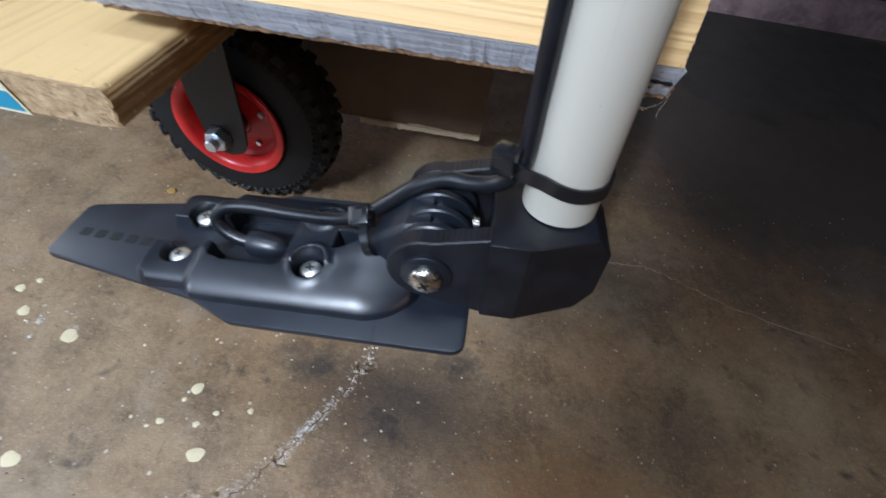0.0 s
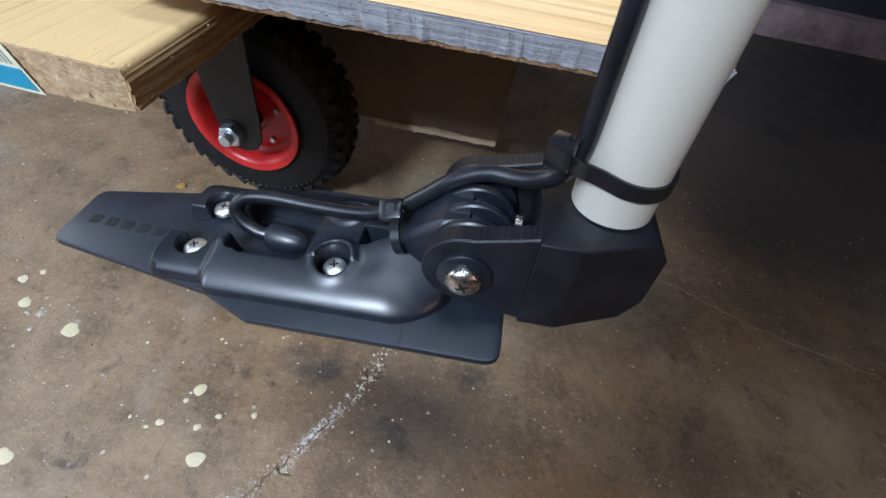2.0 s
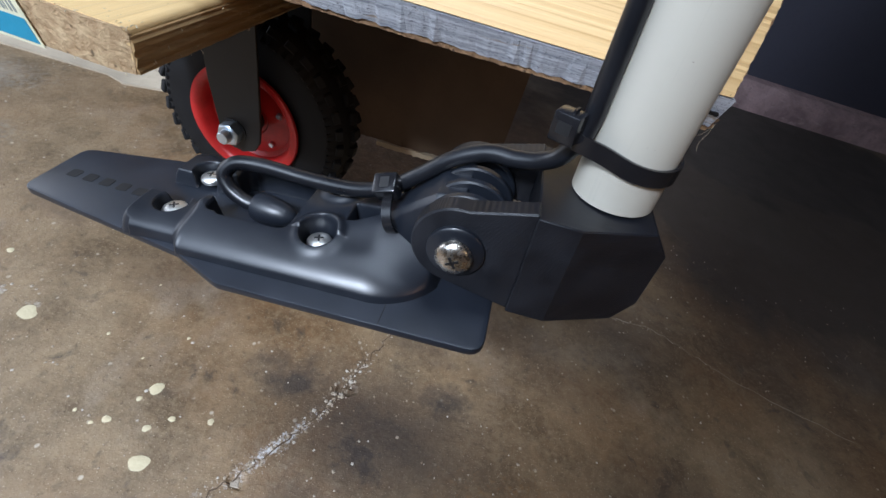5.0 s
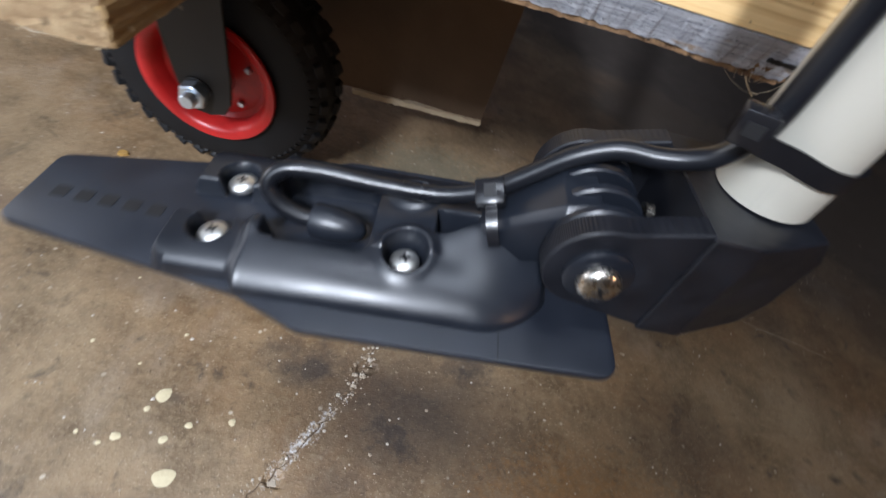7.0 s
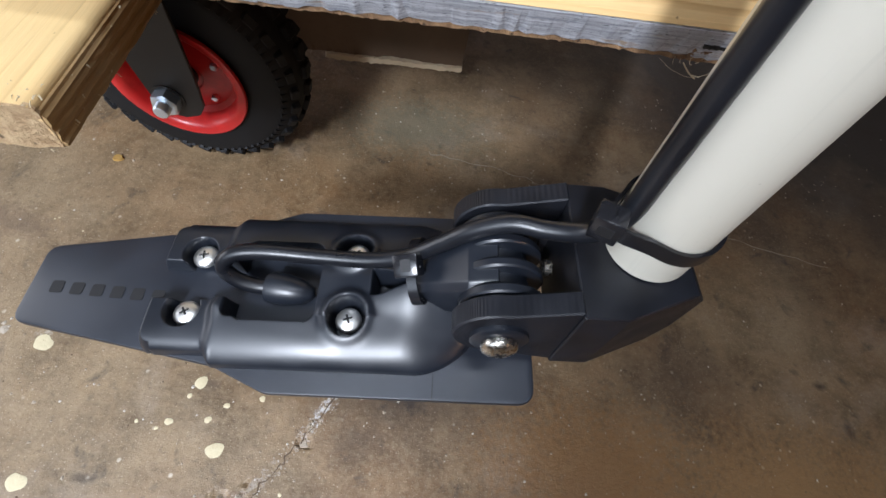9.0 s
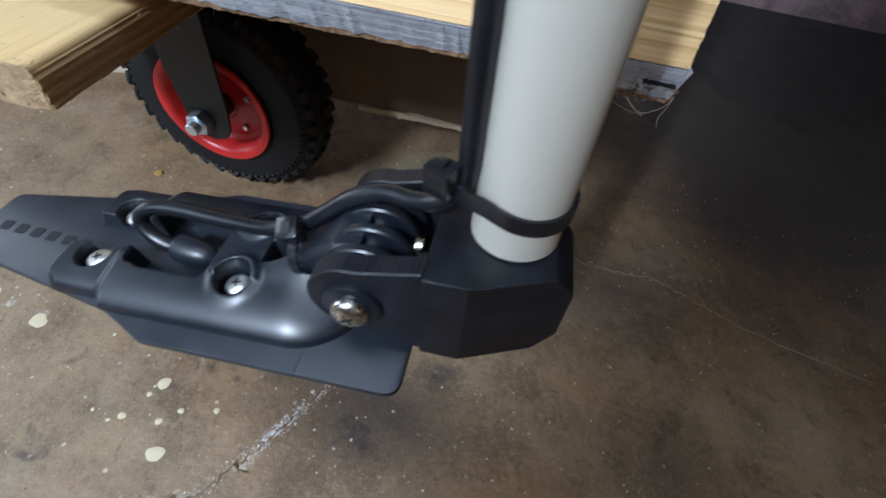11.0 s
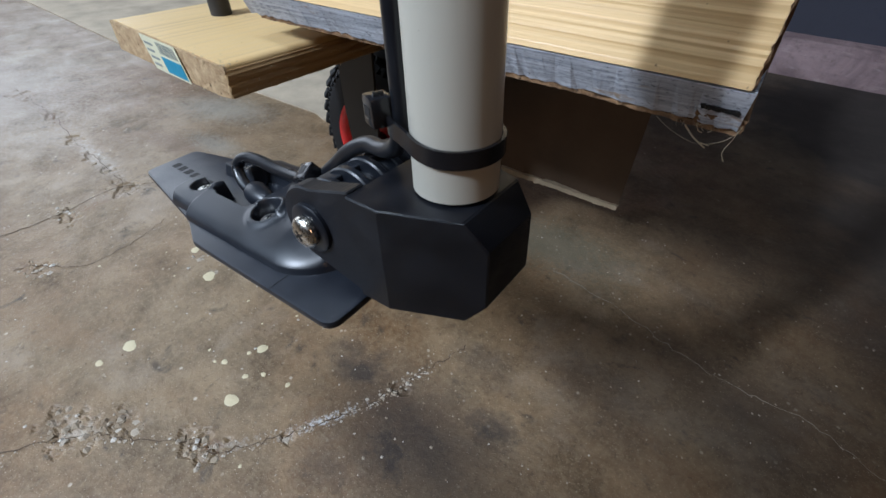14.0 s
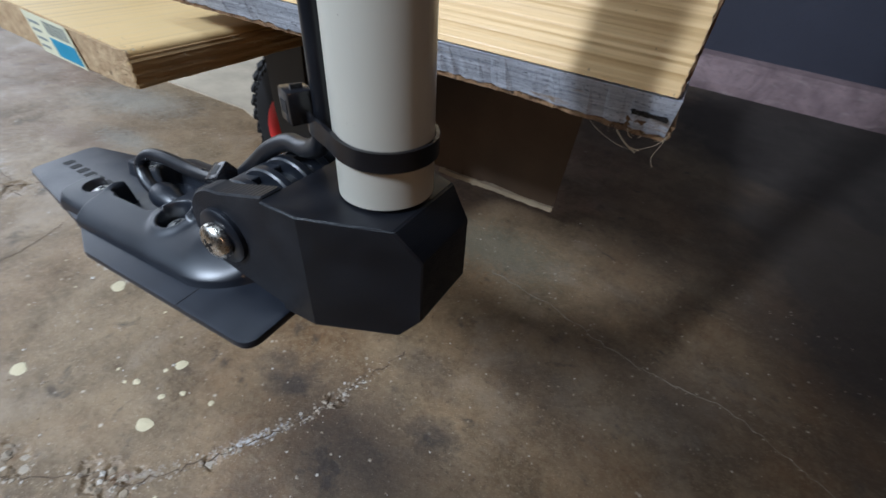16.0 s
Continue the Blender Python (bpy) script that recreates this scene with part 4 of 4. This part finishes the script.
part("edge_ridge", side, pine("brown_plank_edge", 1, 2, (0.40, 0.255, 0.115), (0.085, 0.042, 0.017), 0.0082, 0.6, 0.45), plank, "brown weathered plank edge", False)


def tag_piece(a, c, lo, hi, y0, y1):
    """A slanted patch of the tag: a to c across, lo to hi up, each from 0 to 1."""
    at = lambda p, q: (-0.1155 + 0.060 * p - 0.0115 * q, -0.0008 + (PT + 0.0012) * q)
    return prism([at(a, lo), at(c, lo), at(c, hi), at(a, hi)], y0, y1, 0, 2, TAG_Y)


tag = part("paper_tag", tag_piece(0, 1, 0, 1, -0.0026, -0.0021), CREAM, plank, "cream paper tag with blue print", False)
part("tag_print", tag_piece(0.42, 0.97, 0.07, 0.52, -0.0030, -0.0026), TAG_BLUE, tag, "blue printed panel", False)
for i in range(12):
    part("print_bar", tag_piece(0.45 + 0.042 * i, 0.462 + 0.042 * i + 0.006 * (i % 3), 0.60, 0.93, -0.0029, -0.0026), TAG_INK, tag, "", False)
for i in range(4):
    part("print_bar", tag_piece(0.06, 0.26 + 0.04 * (i % 2), 0.15 + 0.2 * i, 0.22 + 0.2 * i, -0.0029, -0.0026), TAG_INK, tag, "", False)
rnd = random.Random(11)
frays = []
for i in range(90):
    on_side = i % 2 == 0
    p = Vector((rnd.uniform(0.0, 0.0012) if on_side else -abs(rnd.gauss(0, 0.03)), rnd.uniform(0, 0.16) if on_side else rnd.uniform(-0.002, 0.02), rnd.uniform(0.0, PT - 0.004) if on_side else rnd.choice((0.0, PT, PT))))
    d = Vector((rnd.uniform(-1, 1), rnd.uniform(-1, 0.2), rnd.uniform(-0.8, 0.4))) * rnd.uniform(0.001, 0.003)
    frays.append(sweep([p, p + d * 0.6, p + d + Vector((0, 0, -0.0008))], circle(rnd.choice((0.00015, 0.0002, 0.0004)), 4)))
tagged(part("frayed_fibres", join(*frays), FIBRE, plank), kind="stuff")
tagged(part("cleat", hold(box(-0.17, -0.05, 0.22, 0.60, PT, PT + 0.0245, 0.002), P), PINE_Y), "pine cleat between plank and deck", "board")
post = empty("steel_post", Matrix.Translation((-0.357, 0.303, 0.3295)), "dark grey steel post standing on the plank", "post")
part("tube", turned([(0, 0), (0.0104, 0), (0.0104, 0.6), (0, 0.6)], 24), FORK, post)

batten = empty("grey_batten", Matrix.Translation((-0.352, 0.345, 0.3275)), "pale grey painted batten standing on the plank beside the deck", "batten")
part("stile", box(-0.014, 0.014, 0, 0.03, 0.012, 0.6, 0.002), GREY, batten)
part("bare_foot", box(-0.0135, 0.0135, 0.0005, 0.0295, 0.0, 0.012, 0.001), END, batten, "bare yellowish wood foot")

# ---- caster ----
WC = Vector((-0.309, 0.480, 0.1335))
caster = empty("caster_wheel", Matrix.Translation((WC.x, WC.y, 0)), "caster with black knobbly tyre, red rim and grey steel fork", "caster")
WR, WW = 0.133, 0.036
AXW = Matrix.Translation((0, 0.014, WC.z)) @ Matrix.Rotation(math.pi / 2, 4, "X")  # z to -y
AXN = Matrix.Translation((0, 0, WC.z)) @ Matrix.Rotation(math.pi / 2, 4, "X")
prof = []
for k in range(25):
    a = math.pi * (k / 24) - math.pi / 2
    prof.append((0.097 + 0.031 * abs(math.cos(a)) ** 0.8, WW * math.copysign(abs(math.sin(a)) ** 0.9, math.sin(a))))
tyre_prof = [(0.066, -WW * 0.72)] + prof + [(0.074, WW * 1.05), (0.066, WW * 0.95)]
tyre = part("tyre", turned(tyre_prof, 72, AXW), TYRE, caster, "worn black tyre")
lugs = []
for i in range(34):
    for row, (zz, tw) in enumerate(((-0.0235, 0.014), (0.0, 0.016), (0.0235, 0.014))):
        a = 2 * math.pi * (i + (0.5 if row == 1 else 0)) / 34
        rr = WR - 0.004 - (0.0085 if row != 1 else 0)
        m = AXW @ Matrix.Rotation(a, 4, "Z") @ Matrix.Translation((rr, 0, zz)) @ Matrix.Rotation(radians((-34, 0, 34)[row]), 4, "Y") @ Matrix.Rotation(radians((14, -10, 14)[row]), 4, "X")
        lugs.append(hold(box(-0.006, 0.004, -0.0075, 0.0075, -tw / 2, tw / 2, 0.0012, 1), m))
for i in range(68):
    for sg in (-1, 1):
        a = 2 * math.pi * i / 68
        m = AXW @ Matrix.Rotation(a, 4, "Z") @ Matrix.Translation((WR - 0.0195, 0, sg * (WW - 0.0055))) @ Matrix.Rotation(radians(sg * 45), 4, "Y")
        lugs.append(hold(box(-0.007, 0.007, -0.0022, 0.0022, -0.002, 0.002), m))
tread = part("tread", join(*lugs), TYRE, tyre, "chunky tread lugs", True, 30)
rim_prof = [(0.0, 0.010), (0.020, 0.010), (0.022, 0.012), (0.050, 0.006), (0.056, 0.010), (0.060, 0.026), (0.066, 0.031), (0.072, 0.031), (0.073, 0.028), (0.066, 0.024), (0.066, -0.024), (0.073, -0.030), (0.060, -0.026), (0.050, -0.008), (0.0, -0.010)]
rim = part("rim", turned(rim_prof[::-1], 64, AXN), RED, caster, "glossy red pressed steel rim")
for k in range(5):
    a = radians(72 * k - 50)
    part("rim_bolt", turned([(0, 0), (0.0042, 0), (0.0042, 0.0035), (0.003, 0.0045), (0, 0.0045)], 6, AXN @ Matrix.Translation((0.040 * math.cos(a), 0.040 * math.sin(a), 0.0085))), ZINC, rim)
part("hub", turned([(0, -0.066), (0.016, -0.066), (0.016, 0.044), (0, 0.044)], 28, AXN), FORK, caster)
ztop = 0.298
for sg in (-1, 1):
    leg = [(-0.034, ztop), (-0.028, 0.19), (-0.019, WC.z), (-0.015, WC.z - 0.014), (-0.006, WC.z - 0.024), (0.010, WC.z - 0.026), (0.026, WC.z - 0.020), (0.034, WC.z - 0.006), (0.036, WC.z + 0.02), (0.036, ztop)]
    m = Matrix(((1, 0, 0, 0), (0, 0, 1, 0), (0, 1, 0, 0), (0, 0, 0, 1)))
    y = -0.0485 if sg > 0 else 0.068
    part("fork_leg", prism(leg, y - 0.002, y + 0.002, 0.0008, 1, m), FORK, caster, "grey painted steel fork leg")
part("top_plate", box(-0.055, 0.055, -0.062, 0.062, ztop - 0.004, ztop + 0.0005, 0.001), FORK, caster)
part("crown", box(-0.03, 0.03, -0.049, 0.068, ztop - 0.016, ztop - 0.004, 0.004), FORK, caster)
axle = part("axle_bolt", turned([(0, 0.045), (0.0078, 0.045), (0.0078, 0.0725), (0.0066, 0.0740), (0, 0.0740)], 18, AXN), ZINC, caster, "zinc plated axle end")
part("nut", turned([(0, 0.0518), (0.0142, 0.0518), (0.0142, 0.0630), (0.0122, 0.0645), (0, 0.0645)], 6, AXN @ Matrix.Rotation(0.3, 4, "Z")), ZINC, axle, "hexagonal zinc nut")
part("axle_washer", turned([(0, 0.0500), (0.0165, 0.0500), (0.0165, 0.0518), (0, 0.0518)], 28, AXN), FORK, axle)

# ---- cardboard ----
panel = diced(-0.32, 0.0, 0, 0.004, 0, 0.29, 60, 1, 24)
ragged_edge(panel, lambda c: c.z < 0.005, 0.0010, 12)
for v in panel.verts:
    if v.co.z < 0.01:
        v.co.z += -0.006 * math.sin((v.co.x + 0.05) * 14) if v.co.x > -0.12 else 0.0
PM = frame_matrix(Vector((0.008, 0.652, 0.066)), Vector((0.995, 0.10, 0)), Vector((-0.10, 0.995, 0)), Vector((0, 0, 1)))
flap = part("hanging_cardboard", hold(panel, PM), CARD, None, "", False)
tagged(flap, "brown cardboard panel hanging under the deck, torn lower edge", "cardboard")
torn = diced(-0.20, 0.0, -0.0045, 0.0045, -0.0075, 0.0005, 46, 1, 1)
ragged_edge(torn, lambda c: True, 0.0018, 13)
part("torn_edge", torn, CARD_EDGE, flap, "pale torn edge").matrix_local = PM
sheet_pts = [(-3.2, 0.47), (-1.5, 0.535), (-0.92, 0.602), (-0.70, 0.628), (-0.66, 0.618), (-0.60, 0.640), (-0.46, 0.655), (-0.46, 1.30), (-3.2, 1.30)]
tagged(part("cardboard_sheet", prism(sheet_pts, 0.0, 0.004), cardboard("tan_board_sheet", (0.60, 0.50, 0.37)), None, "", False), "tan flat board sheet lying on the concrete floor", "board")

# ---- floor wear ----
rnd = random.Random(21)


def blob(x, y, r, z=0.0012, n=18, seed=0, squash=1.0):
    rr = random.Random(seed)
    ph = [rr.uniform(0, 6.28) for _ in range(3)]
    pts = []
    for i in range(n):
        a = 2 * math.pi * i / n
        k = r * (1 + 0.10 * math.sin(2 * a + ph[0]) + 0.07 * math.sin(3 * a + ph[1]) + 0.04 * math.sin(5 * a + ph[2]))
        pts.append((x + k * math.cos(a), y + k * squash * math.sin(a)))
    bm = bmesh.new()
    mid = bm.verts.new((x, y, z))
    rim_v = [bm.verts.new((px, py, 0.0002)) for px, py in pts]
    inner = [bm.verts.new((x + (px - x) * 0.85, y + (py - y) * 0.85, z)) for px, py in pts]
    for i in range(n):
        j = (i + 1) % n
        bm.faces.new((rim_v[i], rim_v[j], inner[j], inner[i]))
        bm.faces.new((inner[i], inner[j], mid))
    return bm


def chip(x, y, r, seed):
    """A flat angular flake on the floor."""
    rr = random.Random(seed)
    k, z0 = rr.choice((5, 6, 7)), floor_z(x, y)
    turn, thin = rr.uniform(0, 6.28), rr.uniform(0.45, 1.0)
    pts = []
    for i in range(k):
        a, q = 2 * math.pi * (i + rr.uniform(-0.3, 0.3)) / k, r * rr.uniform(0.55, 1.3)
        px, py = q * math.cos(a), q * thin * math.sin(a)
        pts.append((x + px * math.cos(turn) - py * math.sin(turn), y + px * math.sin(turn) + py * math.cos(turn)))
    h = r * rr.uniform(0.10, 0.35)
    bm = bmesh.new()
    lo = [bm.verts.new((px, py, z0 + 0.0001)) for px, py in pts]
    hi = [bm.verts.new((x + (px - x) * 0.8, y + (py - y) * 0.8, z0 + h * rr.uniform(0.5, 1.2))) for px, py in pts]
    bm.faces.new(hi)
    for i in range(k):
        bm.faces.new((lo[i], lo[(i + 1) % k], hi[(i + 1) % k], hi[i]))
    return bm


spots = [(-0.231, 0.170, 0.0085), (-0.198, 0.108, 0.0105), (-0.213, 0.135, 0.0046), (-0.199, 0.150, 0.0040), (-0.249, 0.130, 0.0050), (-0.166, 0.160, 0.0042), (-0.238, 0.156, 0.0034),
         (-0.358, 0.068, 0.0110), (-0.360, 0.034, 0.0060), (-0.396, 0.193, 0.0120), (-0.464, 0.209, 0.0090), (-0.490, 0.235, 0.0075), (-0.478, 0.250, 0.0050)]
for i in range(26):
    spots.append((rnd.uniform(-0.75, -0.12), rnd.uniform(0.05, 0.40), rnd.choice((0.0014, 0.0018, 0.0025))))
drops = join(*[blob(x, y, r * 0.76, 0.0004, 18, i, 0.92) for i, (x, y, r) in enumerate(spots)])
tagged(part("paint_drops", drops, PAINT_DROP), "cream paint drops dried on the concrete", "paint drops", "", "stuff")


def crack(points, width, seed, jitter=0.006):
    """A jagged dark groove along the floor."""
    rr = random.Random(seed)
    line = [Vector((p.x + rr.uniform(-jitter, jitter), p.y + rr.uniform(-jitter, jitter), 0)) for p in spline([(x, y, 0) for x, y in points], 9)]
    bm = bmesh.new()
    rows = []
    for i, p in enumerate(line):
        d = (line[min(i + 1, len(line) - 1)] - line[max(i - 1, 0)]).normalized()
        s = Vector((-d.y, d.x, 0)) * width * rr.uniform(0.35, 1.2)
        rows.append((bm.verts.new(p - s + Vector((0, 0, 0.0006 + floor_z(p.x - s.x, p.y - s.y)))), bm.verts.new(p + s + Vector((0, 0, 0.0006 + floor_z(p.x + s.x, p.y + s.y))))))
    for a, c in zip(rows, rows[1:]):
        bm.faces.new((a[0], c[0], c[1], a[1]))
    return bm, line


MAIN = [(-0.040, 0.335), (-0.054, 0.285), (-0.064, 0.245), (-0.081, 0.193), (-0.107, 0.143), (-0.132, 0.104), (-0.157, 0.067), (-0.184, 0.058), (-0.239, 0.016), (-0.278, -0.011), (-0.327, -0.075), (-0.40, -0.15)]
EAST = [(-0.026, 0.531), (0.098, 0.518), (0.171, 0.500), (0.244, 0.494), (0.308, 0.502), (0.384, 0.478), (0.43, 0.462), (0.60, 0.43)]
WEST = [(-0.735, -0.05), (-0.719, 0.032), (-0.715, 0.108), (-0.727, 0.201), (-0.691, 0.254), (-0.67, 0.33)]
TRAIL = [(-1.361, 0.220), (-1.258, 0.226), (-1.106, 0.229), (-0.968, 0.219), (-0.851, 0.218), (-0.732, 0.215)]
WEST2 = [(-0.615, 0.02), (-0.605, 0.043), (-0.553, 0.089), (-0.552, 0.152), (-0.572, 0.215)]
grooves, pale_lines, crumbs = [], [], []
for pts, wd, sd, k, sp in ((MAIN, 0.0008, 1, 700, 0.005), (EAST, 0.0006, 2, 90, 0.003), (WEST, 0.0011, 3, 500, 0.012), (WEST2, 0.0008, 4, 60, 0.006), (TRAIL, 0.0005, 5, 260, 0.012)):
    bm, line = crack(pts, wd, sd, 0.003)
    (pale_lines if sd == 2 else grooves).append(bm)
    if sd == 1:
        MAIN_LINE = line
    for i in range(k):
        s = rnd.random() * (len(line) - 1)
        p = line[int(s)].lerp(line[int(s) + 1], s % 1)
        r = rnd.choice((0.0002, 0.0003, 0.0004, 0.0005, 0.0007, 0.0011))
        crumbs.append((p.x + rnd.gauss(0, sp), p.y + rnd.gauss(0, sp * 0.8), r))
for i in range(70):
    k = rnd.gauss(24, 9) if i % 4 else rnd.uniform(6, 80)
    p = MAIN_LINE[max(0, min(int(k), len(MAIN_LINE) - 1))]
    crumbs.append((p.x + rnd.gauss(0, 0.0045), p.y + rnd.gauss(0, 0.0045), rnd.choice((0.0010, 0.0014, 0.0020, 0.0030))))
for i in range(2600):
    crumbs.append((rnd.uniform(-0.9, 0.9), rnd.uniform(-0.2, 0.75), rnd.choice((0.0004, 0.0005, 0.0007, 0.0010, 0.0015))))
for i in range(320):
    crumbs.append((rnd.uniform(-0.8, 0.5), rnd.uniform(-0.15, 0.65), rnd.choice((0.0012, 0.0016, 0.0020))))
for cx, cy, k in ((-0.175, 0.058, 16), (-0.270, 0.015, 12), (-0.300, -0.015, 22), (-0.600, 0.040, 16), (-0.715, 0.120, 18), (-0.440, 0.200, 8)):
    for i in range(k):
        crumbs.append((cx + rnd.gauss(0, 0.016), cy + rnd.gauss(0, 0.008), rnd.choice((0.0018, 0.0026, 0.0036, 0.0050))))
chalk = []
for i in range(110):
    q = rnd.uniform(8, 80) if i % 3 else rnd.uniform(14, 42)
    p = MAIN_LINE[int(q)].lerp(MAIN_LINE[int(q) + 1], q % 1)
    chalk.append(chip(p.x + rnd.gauss(0, 0.004), p.y + rnd.gauss(0, 0.004), rnd.choice((0.0008, 0.0012, 0.0018, 0.0026)), 200 + i))
for i, (cx, cy, r) in enumerate(PITS):
    for k in range(7 if r > 0.015 else 3):
        chalk.append(chip(cx + rnd.gauss(0, r * 0.55), cy + rnd.gauss(0, r * 0.35), rnd.choice((0.0012, 0.0020, 0.0030, 0.0048)), 500 + 20 * i + k))
tagged(part("chalky_patches", join(*chalk), GRIT, None, "", False), "chalky pale patches where the concrete crumbles", "concrete patches", "", "stuff")
tagged(part("filled_crack", join(*pale_lines), FILL, None, "", False), "thin pale filled crack in the concrete", "cracks", "", "stuff")
tagged(part("floor_cracks", join(*grooves), CRACK, None, "", False), "dark jagged cracks in the concrete", "cracks", "", "stuff")
verts, faces = [], []
for x, y, r in crumbs:
    k = len(verts)
    zf = floor_z(x, y) if x < 0 and y < 0.3 else 0.0
    hgt = zf + 0.0003 + r * rnd.uniform(0.2, 0.6)
    for a in range(5):
        q = r * rnd.uniform(0.6, 1.2)
        verts.append((x + q * math.cos(1.257 * a), y + q * math.sin(1.257 * a), zf + 0.0001))
    verts.append((x, y, hgt))
    faces += [(k + a, k + (a + 1) % 5, k + 5) for a in range(5)]
me = bpy.data.meshes.new("crumbled_grit")
me.from_pydata(verts, [], faces)
me.materials.append(GRIT)
tagged(new("crumbled_grit", me), "pale crumbled concrete grit along the cracks", "grit", "", "stuff")
leaf_bm = blob(-0.424, 0.437, 0.007, 0.003, 12, 77, 0.7)
tagged(part("dry_leaf", leaf_bm, painted_wall("dry_leaf_brown", (0.42, 0.24, 0.06), 0.8)), "small curled dry brown leaf on the floor", "leaf")
